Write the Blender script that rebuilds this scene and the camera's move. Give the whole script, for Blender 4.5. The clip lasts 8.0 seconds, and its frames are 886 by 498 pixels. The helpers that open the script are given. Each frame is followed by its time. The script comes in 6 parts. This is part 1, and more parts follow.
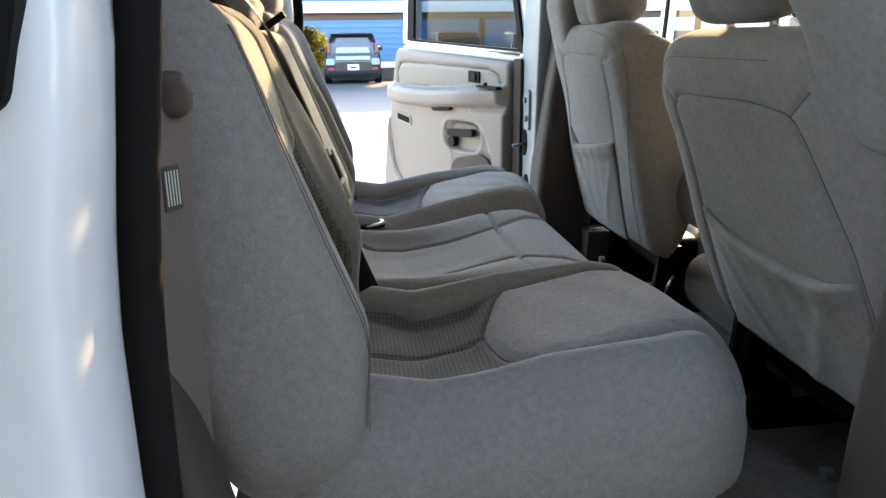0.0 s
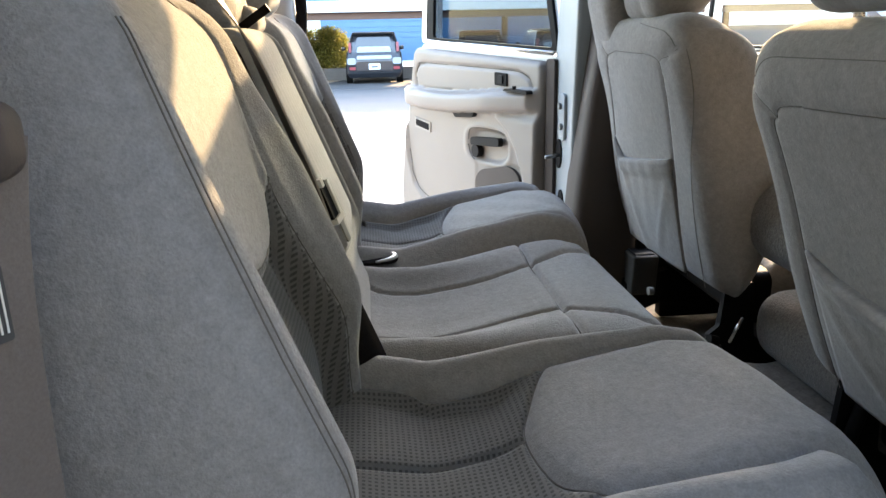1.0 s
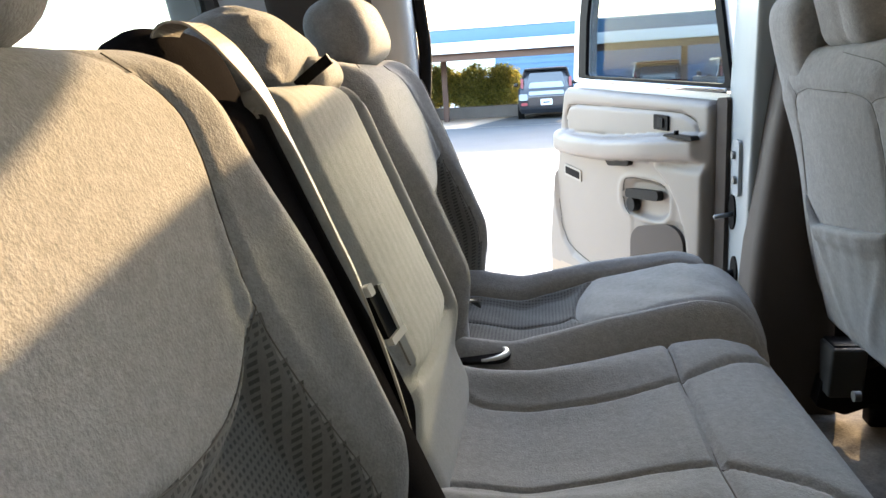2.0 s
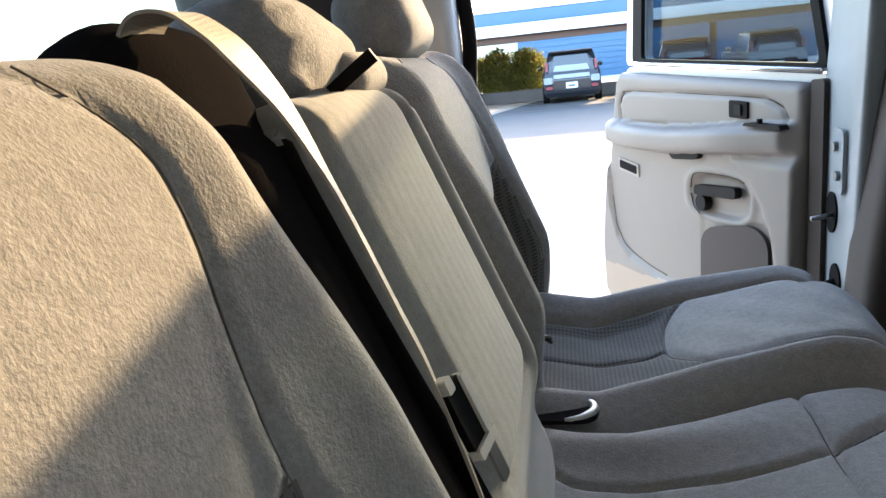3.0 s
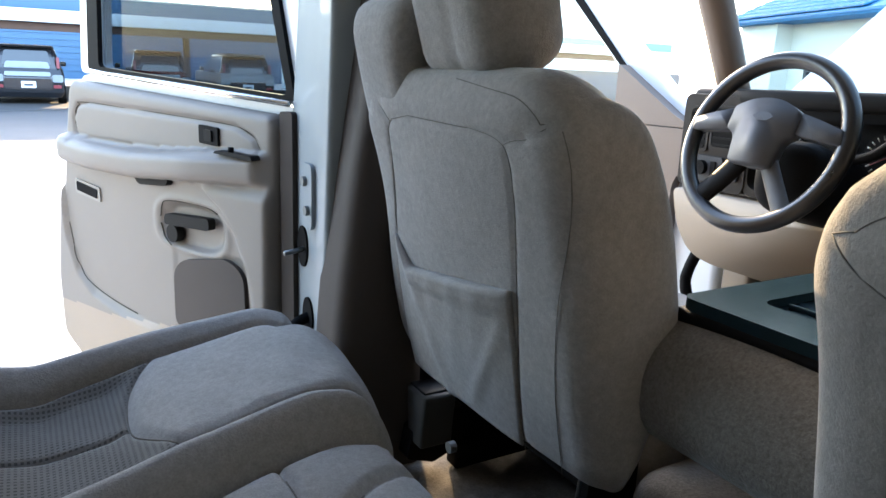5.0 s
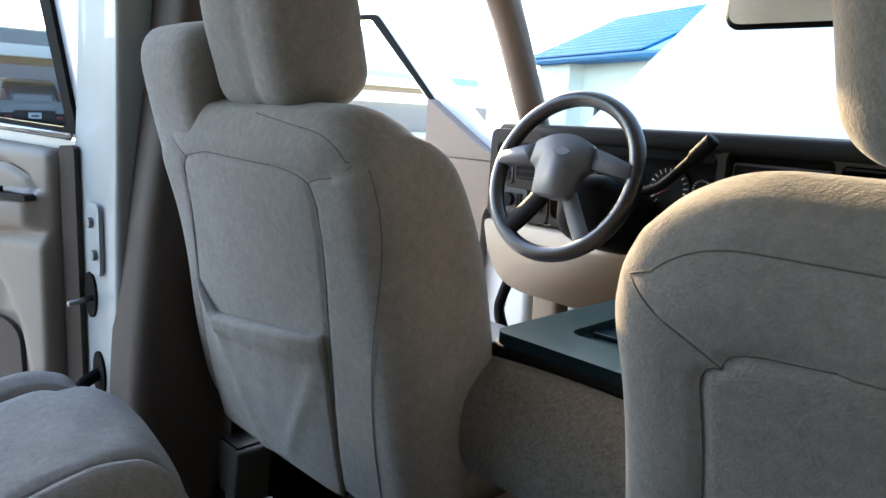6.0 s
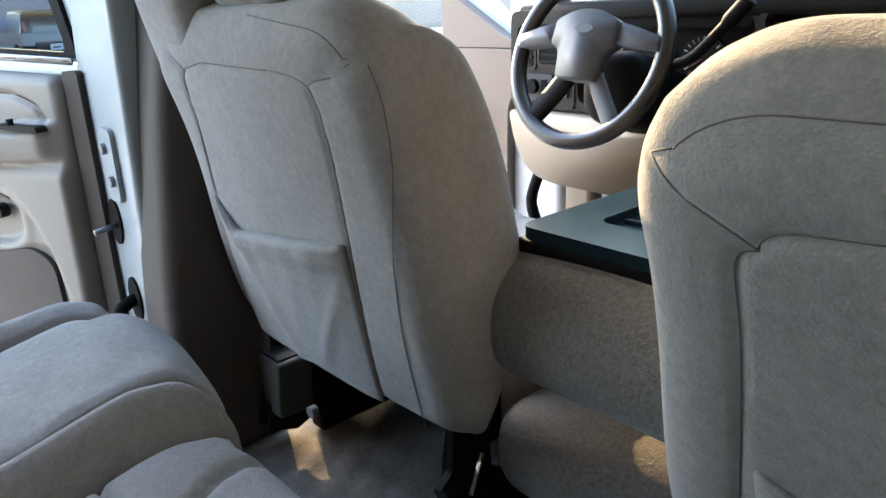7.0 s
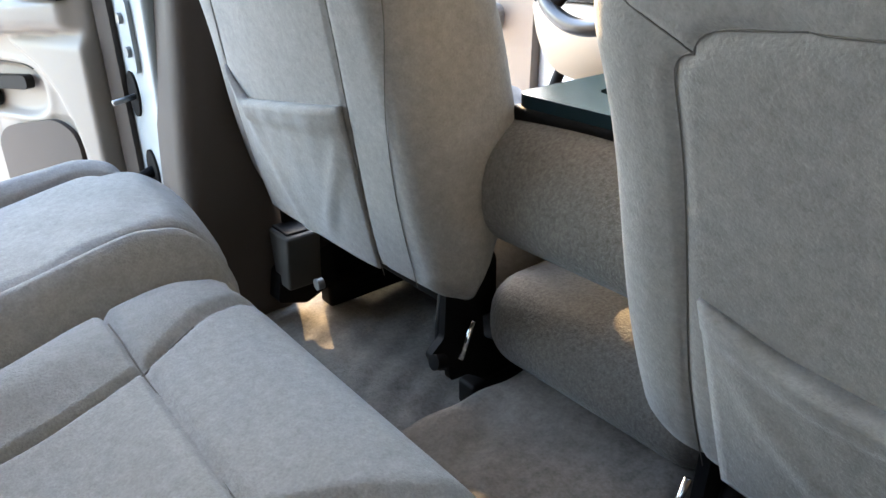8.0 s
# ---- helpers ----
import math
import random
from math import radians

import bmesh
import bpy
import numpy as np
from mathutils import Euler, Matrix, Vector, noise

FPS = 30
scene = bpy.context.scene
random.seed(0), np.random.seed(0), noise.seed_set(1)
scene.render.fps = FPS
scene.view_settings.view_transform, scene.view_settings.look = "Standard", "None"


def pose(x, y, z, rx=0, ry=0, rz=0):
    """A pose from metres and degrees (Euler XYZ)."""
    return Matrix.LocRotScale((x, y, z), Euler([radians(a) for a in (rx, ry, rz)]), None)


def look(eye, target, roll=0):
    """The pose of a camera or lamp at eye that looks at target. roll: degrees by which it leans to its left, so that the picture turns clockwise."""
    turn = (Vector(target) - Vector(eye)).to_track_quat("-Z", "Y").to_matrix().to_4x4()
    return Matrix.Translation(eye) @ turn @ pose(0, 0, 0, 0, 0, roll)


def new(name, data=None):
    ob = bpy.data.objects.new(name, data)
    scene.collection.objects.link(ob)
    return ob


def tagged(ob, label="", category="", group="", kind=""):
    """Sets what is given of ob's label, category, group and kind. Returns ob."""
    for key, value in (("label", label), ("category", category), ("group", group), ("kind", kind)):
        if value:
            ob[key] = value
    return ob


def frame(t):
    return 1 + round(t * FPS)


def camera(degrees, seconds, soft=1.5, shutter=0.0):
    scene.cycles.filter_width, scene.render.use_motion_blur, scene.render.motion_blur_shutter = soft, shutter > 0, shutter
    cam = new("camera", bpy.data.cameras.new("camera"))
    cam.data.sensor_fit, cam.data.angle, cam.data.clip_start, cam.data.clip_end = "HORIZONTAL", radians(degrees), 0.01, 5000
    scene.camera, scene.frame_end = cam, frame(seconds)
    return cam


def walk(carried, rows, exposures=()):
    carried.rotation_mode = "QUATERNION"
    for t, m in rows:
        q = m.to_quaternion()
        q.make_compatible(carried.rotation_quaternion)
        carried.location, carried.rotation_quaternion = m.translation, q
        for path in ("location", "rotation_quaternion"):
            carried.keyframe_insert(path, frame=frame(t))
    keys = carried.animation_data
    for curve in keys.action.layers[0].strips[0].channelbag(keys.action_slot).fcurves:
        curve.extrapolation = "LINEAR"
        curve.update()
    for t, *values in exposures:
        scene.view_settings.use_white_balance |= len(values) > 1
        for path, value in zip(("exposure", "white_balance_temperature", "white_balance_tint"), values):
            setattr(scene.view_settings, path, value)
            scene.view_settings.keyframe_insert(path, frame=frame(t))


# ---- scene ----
cam = camera(62.8, 8.0)
PATH = [
    (0, (-0.341, -1.33, 1.447), (-0.096, 0.574, 0.886), -0.7),
    (0.5, (-0.351, -1.18, 1.451), (-0.059, 0.725, 0.915), -0.0),
    (1, (-0.309, -1.063, 1.446), (-0.125, 0.847, 0.882), -1.3),
    (1.5, (-0.234, -0.905, 1.46), (-0.406, 1.042, 1.041), -1.1),
    (1.7, (-0.206, -0.86, 1.457), (-0.452, 1.075, 1.018), -1.8),
    (2.8, (-0.272, -0.624, 1.47), (-0.559, 1.299, 1.001), -7.3),
    (3, (-0.288, -0.594, 1.472), (-0.643, 1.314, 0.989), -5.9),
    (3.5, (-0.296, -0.544, 1.476), (-0.33, 1.398, 0.999), -1.1),
    (4, (-0.289, -0.492, 1.465), (0.128, 1.391, 0.934), -0.1),
    (4.5, (-0.267, -0.457, 1.468), (0.457, 1.337, 0.964), 1.0),
    (5, (-0.242, -0.432, 1.473), (0.73, 1.246, 0.987), 2.4),
    (5.2, (-0.24, -0.425, 1.471), (0.845, 1.198, 1.035), 3.1),
    (6.3, (-0.199, -0.406, 1.481), (1.209, 0.959, 1.087), 2.7),
    (6.5, (-0.193, -0.404, 1.482), (1.184, 0.98, 1.048), 1.1),
    (7, (-0.17, -0.396, 1.468), (1.078, 1.025, 0.818), -2.2),
    (7.5, (-0.143, -0.405, 1.45), (1.018, 1.034, 0.688), -3.1),
    (8, (-0.162, -0.459, 1.413), (0.957, 0.966, 0.566), -1.0),
]
walk(cam, [(t, look(eye, target, roll)) for t, eye, target, roll in PATH], exposures=((0.0, 4.25, 7000, 15), (1.0, 4.5, 7050, 15), (1.6, 4.48, 7100, 14), (3.0, 4.12, 6550, 14), (4.5, 4.1, 6550, 14), (6.4, 4.22, 6550, 13), (8.0, 5.35, 6750, 13)))

# ---- light ----
SUN_AZ, SUN_EL = radians(67), radians(14.7)
SUN_TO = Vector((math.cos(SUN_AZ) * math.cos(SUN_EL), math.sin(SUN_AZ) * math.cos(SUN_EL), math.sin(SUN_EL)))
world = bpy.data.worlds.new("sky")
world.use_nodes = True
scene.world = world
wn = world.node_tree
sky = wn.nodes.new("ShaderNodeTexSky")
sky.sky_type = 'NISHITA'
sky.sun_disc = False
sky.sun_elevation = math.asin(SUN_TO.z)
sky.sun_rotation = math.atan2(SUN_TO.x, SUN_TO.y)
wn.nodes["Background"].inputs["Strength"].default_value = 0.15
wn.links.new(sky.outputs[0], wn.nodes["Background"].inputs[0])
sun_data = bpy.data.lights.new("sun", 'SUN')
sun_data.energy, sun_data.angle, sun_data.color = 0.95, radians(0.5), (1.0, 0.72, 0.38)
sun = new("sun", sun_data)
sun.matrix_world = look(SUN_TO * 50, (0, 0, 0))


# ---- materials ----
def material(name, base, rough=0.8, metal=0.0, grain=0.0, grain_scale=400.0, blotch=0.12, blotch_scale=6.0,
             sheen=0.0, coat=0.0, spec=0.5, weave=0.0, weave_scale=95.0, glow=0.0, by_object=0.0, nap=0.0, nap_scale=70.0, ribs=0.0):
    m = bpy.data.materials.new(name)
    m.use_nodes = True
    nt = m.node_tree
    b = nt.nodes["Principled BSDF"]
    b.inputs["Roughness"].default_value = rough
    b.inputs["Metallic"].default_value = metal
    b.inputs["Sheen Weight"].default_value = sheen
    b.inputs["Sheen Roughness"].default_value = 0.4
    b.inputs["Sheen Tint"].default_value = (0.90, 0.95, 1.0, 1)
    b.inputs["Coat Weight"].default_value = coat
    b.inputs["Specular IOR Level"].default_value = spec
    tc = nt.nodes.new("ShaderNodeTexCoord")

    def nz(scale, detail=3.0, rough_=0.55):
        n = nt.nodes.new("ShaderNodeTexNoise")
        n.inputs["Scale"].default_value = scale
        n.inputs["Detail"].default_value = detail
        n.inputs["Roughness"].default_value = rough_
        nt.links.new(tc.outputs["Object"], n.inputs["Vector"])
        return n.outputs["Fac"]

    def math_(op, a, c):
        n = nt.nodes.new("ShaderNodeMath")
        n.operation = op
        for k, v in ((0, a), (1, c)):
            if isinstance(v, (int, float)):
                n.inputs[k].default_value = v
            else:
                nt.links.new(v, n.inputs[k])
        return n.outputs[0]

    # value = 1 + blotch*(noise-.5) + grain*(fine-.5)
    big = math_('MULTIPLY', math_('SUBTRACT', nz(blotch_scale, 4.0), 0.5), blotch * 2)
    fine_src = nz(grain_scale, 2.0)
    fine = math_('MULTIPLY', math_('SUBTRACT', fine_src, 0.5), min(0.6, grain * 1.4))
    val = math_('ADD', math_('ADD', big, fine), 1.0)
    height = fine_src
    if nap:
        pile = nz(nap_scale, 5.0, 0.7)
        val = math_('ADD', val, math_('MULTIPLY', math_('SUBTRACT', pile, 0.5), nap))
        height = math_('ADD', height, math_('MULTIPLY', pile, 1.6))
    if weave:
        sep = nt.nodes.new("ShaderNodeSeparateXYZ")
        nt.links.new(tc.outputs["UV"], sep.inputs[0])
        su = math_('SINE', math_('MULTIPLY', sep.outputs[0], weave_scale * 6.283), 0)
        sv = math_('SINE', math_('MULTIPLY', sep.outputs[1], weave_scale * 6.283), 0)
        w = math_('MINIMUM', su, sv)
        step = math_('MULTIPLY', math_('GREATER_THAN', w, -0.05), weave)
        val = math_('SUBTRACT', val, step)
        height = math_('SUBTRACT', fine_src, math_('MULTIPLY', step, 1.5))
    if ribs:
        sep = nt.nodes.new("ShaderNodeSeparateXYZ")
        nt.links.new(tc.outputs["UV"], sep.inputs[0])
        rib = math_('SINE', math_('MULTIPLY', sep.outputs[1], 45 * 6.283), 0)
        val = math_('ADD', val, math_('MULTIPLY', rib, ribs))
    if by_object:
        oi = nt.nodes.new("ShaderNodeObjectInfo")
        val = math_('ADD', val, math_('MULTIPLY', math_('SUBTRACT', oi.outputs["Random"], 0.5), by_object))
    mul = nt.nodes.new("ShaderNodeVectorMath")
    mul.operation = 'SCALE'
    mul.inputs[0].default_value = base
    nt.links.new(val, mul.inputs["Scale"])
    nt.links.new(mul.outputs[0], b.inputs["Base Color"])
    if grain:
        bump = nt.nodes.new("ShaderNodeBump")
        bump.inputs["Strength"].default_value = min(1.0, grain * 1.4 + nap * 0.5)
        bump.inputs["Distance"].default_value = 0.0007
        nt.links.new(height, bump.inputs["Height"])
        nt.links.new(bump.outputs[0], b.inputs["Normal"])
    rr = math_('ADD', math_('MULTIPLY', math_('SUBTRACT', nz(blotch_scale * 2.3), 0.5), min(0.15, blotch)), rough)
    nt.links.new(rr, b.inputs["Roughness"])
    if glow:
        b.inputs["Emission Color"].default_value = (*base, 1)
        b.inputs["Emission Strength"].default_value = glow
    return m


def glass_material(name, tint, rough=0.0, mirror=(0.8, 0.03)):
    m = bpy.data.materials.new(name)
    m.use_nodes = True
    nt = m.node_tree
    nt.nodes.remove(nt.nodes["Principled BSDF"])
    tr = nt.nodes.new("ShaderNodeBsdfTransparent")
    tr.inputs[0].default_value = (*tint, 1)
    gl = nt.nodes.new("ShaderNodeBsdfGlossy")
    gl.inputs["Roughness"].default_value = rough
    lw = nt.nodes.new("ShaderNodeLayerWeight")
    lw.inputs[0].default_value = 0.5
    pw = nt.nodes.new("ShaderNodeMath")
    pw.operation = 'POWER'
    pw.inputs[1].default_value = 5.0
    nt.links.new(lw.outputs["Facing"], pw.inputs[0])
    fr = nt.nodes.new("ShaderNodeMath")
    fr.operation = 'MULTIPLY_ADD'
    fr.inputs[1].default_value, fr.inputs[2].default_value = mirror
    nt.links.new(pw.outputs[0], fr.inputs[0])
    mx = nt.nodes.new("ShaderNodeMixShader")
    nt.links.new(fr.outputs[0], mx.inputs[0])
    nt.links.new(tr.outputs[0], mx.inputs[1])
    nt.links.new(gl.outputs[0], mx.inputs[2])
    nt.links.new(mx.outputs[0], nt.nodes["Material Output"].inputs[0])
    return m


VELOUR = material("grey_velour", (0.205, 0.201, 0.197), 0.88, grain=0.24, grain_scale=420, blotch=0.06, sheen=0.16, spec=0.05, nap=0.68, nap_scale=105)
VELOUR_TAN = material("tan_grey_velour", (0.206, 0.196, 0.185), 0.95, grain=0.24, grain_scale=420, blotch=0.14, blotch_scale=14.0, sheen=0.16, spec=0.05, nap=0.70, nap_scale=100)
WEAVE = material("checked_weave", (0.112, 0.109, 0.103), 0.95, grain=0.16, grain_scale=420, weave=0.50, weave_scale=165, sheen=0.16, spec=0.05, nap=0.40, nap_scale=110)
SATIN = material("pale_satin_metal", (0.45, 0.45, 0.43), 0.4, metal=0.6, blotch=0.1)
PALE_TRIM = material("pale_satin_plastic", (0.48, 0.47, 0.44), 0.4, blotch=0.1)
STRIPE_EDGE = material("pale_grey_velour", (0.235, 0.232, 0.222), 0.95, grain=0.16, grain_scale=420, blotch=0.12, sheen=0.16, spec=0.05, nap=0.3, nap_scale=160)
STRIPE = material("ribbed_velour", (0.235, 0.232, 0.218), 0.95, ribs=0.06, grain=0.16, grain_scale=420, blotch=0.18, blotch_scale=14, sheen=0.16, spec=0.05, nap=0.40, nap_scale=110)
CARPET = material("taupe_carpet", (0.108, 0.098, 0.088), 1.0, grain=0.8, grain_scale=230, blotch=0.35, blotch_scale=9, spec=0.05, nap=1.1, nap_scale=70)
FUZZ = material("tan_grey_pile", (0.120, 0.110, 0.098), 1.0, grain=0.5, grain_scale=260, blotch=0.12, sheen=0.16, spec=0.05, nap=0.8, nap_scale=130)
BEIGE = material("beige_plastic", (0.138, 0.119, 0.101), 0.55, grain=0.12, grain_scale=700, blotch=0.05)
BEIGE_SOFT = material("beige_vinyl", (0.195, 0.175, 0.152), 0.6, grain=0.12, grain_scale=500, blotch=0.05)
TAUPE = material("taupe_plastic", (0.052, 0.043, 0.038), 0.6, spec=0.12, grain=0.15, grain_scale=600, blotch=0.06)
TAN = material("tan_dash_plastic", (0.22, 0.172, 0.125), 0.55, grain=0.12, grain_scale=600, blotch=0.05)
GAP = material("dark_trim_gap", (0.045, 0.040, 0.034), 0.8, spec=0.1)
PILLAR = material("brown_beige_trim", (0.17, 0.132, 0.105), 0.6, grain=0.12, grain_scale=600, blotch=0.05)
THREAD = material("dark_seam_thread", (0.105, 0.098, 0.090), 0.9, spec=0.1)
BEZEL = material("warm_grey_bezel", (0.028, 0.024, 0.021), 0.55, spec=0.12, grain=0.12, grain_scale=700, blotch=0.05)
BLACK = material("black_plastic", (0.0045, 0.0045, 0.005), 0.55, spec=0.06, grain=0.1, grain_scale=700, blotch=0.1)
GREY = material("dark_grey_plastic", (0.012, 0.0112, 0.0108), 0.6, spec=0.08, grain=0.1, grain_scale=600)
GLOSS = material("black_gloss_leather", (0.006, 0.0062, 0.007), 0.30, grain=0.1, grain_scale=900, coat=0.05)
RUBBER = material("black_rubber_seal", (0.008, 0.0075, 0.0075), 0.85, grain=0.1, spec=0.06)
WHITE = material("white_car_paint", (0.62, 0.64, 0.65), 0.28, coat=0.5, blotch=0.02)
# the pillar jamb's white paint, its shade put into a darker colour
JAMB = material("shaded_white_paint", (0.185, 0.21, 0.225), 0.45, coat=0.2, blotch=0.12, blotch_scale=5, grain=0.05)
# white paint toned down to carry the shade on rear quarter and front jamb
WHITE_DIMMED = material("white_paint_toned_for_shade", (0.45, 0.475, 0.50), 0.38, coat=0.3, blotch=0.08, blotch_scale=4)
CHROME = material("bright_metal", (0.75, 0.75, 0.74), 0.22, metal=1.0, blotch=0.05)
STEEL = material("dull_steel", (0.16, 0.165, 0.165), 0.5, metal=0.9, blotch=0.2)
BELT = material("taupe_webbing", (0.26, 0.235, 0.20), 0.6, grain=0.3, grain_scale=500)
BELT_OUTER = material("brown_webbing", (0.115, 0.098, 0.088), 0.7, grain=0.3, grain_scale=500, spec=0.2)
BELT_DARK = material("dark_webbing", (0.07, 0.065, 0.06), 0.7, grain=0.3, grain_scale=500)
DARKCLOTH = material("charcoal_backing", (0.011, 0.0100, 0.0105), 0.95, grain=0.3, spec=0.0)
TRAY = material("slate_plastic", (0.011, 0.024, 0.032), 0.24, spec=0.025, grain=0.06, grain_scale=700)
SILVER = material("silver_grey_plastic", (0.040, 0.042, 0.047), 0.55, blotch=0.08, spec=0.2, grain=0.08, grain_scale=600)
HUB = material("worn_blue_grey_plastic", (0.058, 0.064, 0.075), 0.45, blotch=0.25, blotch_scale=22, spec=0.25, grain=0.08, grain_scale=600)
LABEL = material("label_paper", (0.55, 0.54, 0.5), 0.7)
INK = material("label_ink", (0.03, 0.03, 0.03), 0.7)
HEADLINER = material("headliner_cloth", (0.70, 0.66, 0.59), 0.95, grain=0.2)
CONCRETE = material("pale_concrete", (0.46, 0.44, 0.415), 0.9, grain=0.45, grain_scale=40, blotch=0.28, blotch_scale=0.7)
ASPHALT = material("worn_asphalt", (0.060, 0.060, 0.060), 0.9, grain=0.4, grain_scale=60, blotch=0.2, blotch_scale=0.5)
DIRT = material("tan_gravel", (0.38, 0.29, 0.22), 1.0, grain=0.5, grain_scale=50, blotch=0.3, blotch_scale=1.0)
KERB = material("kerb_concrete", (0.13, 0.112, 0.10), 0.9, grain=0.3, grain_scale=40, blotch=0.2, blotch_scale=2)
BLUEWALL = material("blue_metal_siding", (0.030, 0.095, 0.185), 0.5, blotch=0.1, blotch_scale=1.0)
BLUETILE = material("blue_roof_tile", (0.008, 0.15, 0.37), 0.5, spec=0.15, blotch=0.1, by_object=0.15)
STUCCO = material("white_stucco", (0.62, 0.66, 0.62), 0.9, grain=0.3, grain_scale=60, blotch=0.05)
FASCIA = material("white_fascia", (0.75, 0.74, 0.72), 0.6, blotch=0.05)
BROWN = material("brown_timber", (0.10, 0.055, 0.04), 0.8, grain=0.2, grain_scale=60)
TWIG = material("hedge_twig", (0.07, 0.05, 0.035), 0.9)
CARBLACK = material("black_car_paint", (0.012, 0.013, 0.016), 0.2, coat=0.6)
CARSILVER = material("silver_car_paint", (0.26, 0.29, 0.31), 0.4, coat=0.2)
CARRED = material("dark_red_car_paint", (0.12, 0.02, 0.018), 0.25, coat=0.5)
TAIL = material("red_lamp_lens", (0.24, 0.03, 0.035), 0.4)
PLATE = material("number_plate_white", (0.7, 0.72, 0.75), 0.5)
def leaf_material(name, base):
    m = bpy.data.materials.new(name)
    m.use_nodes = True
    nt = m.node_tree
    b = nt.nodes["Principled BSDF"]
    b.inputs["Roughness"].default_value = 0.6
    g_ = nt.nodes.new("ShaderNodeNewGeometry")
    ramp = nt.nodes.new("ShaderNodeValToRGB")
    ramp.color_ramp.elements[0].color = (base[0] * 0.45, base[1] * 0.55, base[2] * 0.5, 1)
    ramp.color_ramp.elements[1].color = (base[0] * 1.4, base[1] * 1.25, base[2], 1)
    nt.links.new(g_.outputs["Random Per Island"], ramp.inputs[0])
    nt.links.new(ramp.outputs[0], b.inputs["Base Color"])
    t = nt.nodes.new("ShaderNodeBsdfTranslucent")
    nt.links.new(ramp.outputs[0], t.inputs[0])
    mx = nt.nodes.new("ShaderNodeMixShader")
    mx.inputs[0].default_value = 0.45
    nt.links.new(b.outputs[0], mx.inputs[1])
    nt.links.new(t.outputs[0], mx.inputs[2])
    nt.links.new(mx.outputs[0], nt.nodes["Material Output"].inputs[0])
    return m


LEAF = leaf_material("hedge_leaf", (0.27, 0.27, 0.075))
GLASS = glass_material("clear_glass", (0.94, 0.96, 0.95))
GLASS_FRONT = glass_material("windscreen_glass", (0.80, 0.82, 0.80), mirror=(0.3, 0.01))
GLASS_TINT = glass_material("tinted_glass", (0.38, 0.43, 0.46), mirror=(0.4, 0.012))
# dark tint made up for the unseen passenger window, to cut fill light
GLASS_DARK = glass_material("fill_cutting_glass", (0.12, 0.13, 0.14))
GLASS_REAR = glass_material("rear_glass_tint", (0.42, 0.46, 0.46))
CARGLASS = material("dark_car_glass", (0.02, 0.025, 0.03), 0.06, coat=0.5)


# ---- mesh helpers ----
def root(name, at, label, category, group="", kind=""):
    e = new(name)
    e.location = at
    e.empty_display_size = 0.05
    return tagged(e, label, category, group, kind)


def top_of(ob):
    p = Vector((0, 0, 0))
    while ob is not None:
        p = p + Vector(ob.location)
        ob = ob.parent
    return p


def mesh_part(name, verts, faces, mat, parent=None, label="", smooth=True, uv=None):
    """One mesh object from world-space vertices, under parent."""
    base = top_of(parent)
    me = bpy.data.meshes.new(name)
    vs = [(float(v[0]) - base.x, float(v[1]) - base.y, float(v[2]) - base.z) for v in verts]
    me.from_pydata(vs, [], faces)
    me.materials.append(mat)
    if smooth:
        me.polygons.foreach_set("use_smooth", [True] * len(me.polygons))
    if uv is not None:
        layer = me.uv_layers.new(name="weave")
        idx = np.empty(len(me.loops), dtype=np.int32)
        me.loops.foreach_get("vertex_index", idx)
        layer.data.foreach_set("uv", np.asarray(uv, dtype=np.float32)[idx].ravel())
    me.update()
    ob = new(name, me)
    if parent is not None:
        ob.parent = parent
    if label:
        tagged(ob, label)
    return ob


def bm_part(name, bm, mat, parent=None, label="", smooth=False):
    bmesh.ops.recalc_face_normals(bm, faces=bm.faces)
    bm.verts.ensure_lookup_table()
    verts = [v.co.copy() for v in bm.verts]
    for i, v in enumerate(bm.verts):
        v.index = i
    faces = [[v.index for v in f.verts] for f in bm.faces]
    bm.free()
    return mesh_part(name, verts, faces, mat, parent, label, smooth)


def axis_steps(lo, hi, r, step):
    r = min(r, (hi - lo) * 0.499)
    a = [lo + r * (1 - math.cos(k * math.pi / 10)) for k in range(5)]
    n = max(1, int(round((hi - lo - 2 * r) / step)))
    m = [lo + r + (hi - lo - 2 * r) * k / n for k in range(n + 1)]
    b = [hi - r * (1 - math.cos(k * math.pi / 10)) for k in range(4, -1, -1)]
    return np.array(a + m + b)


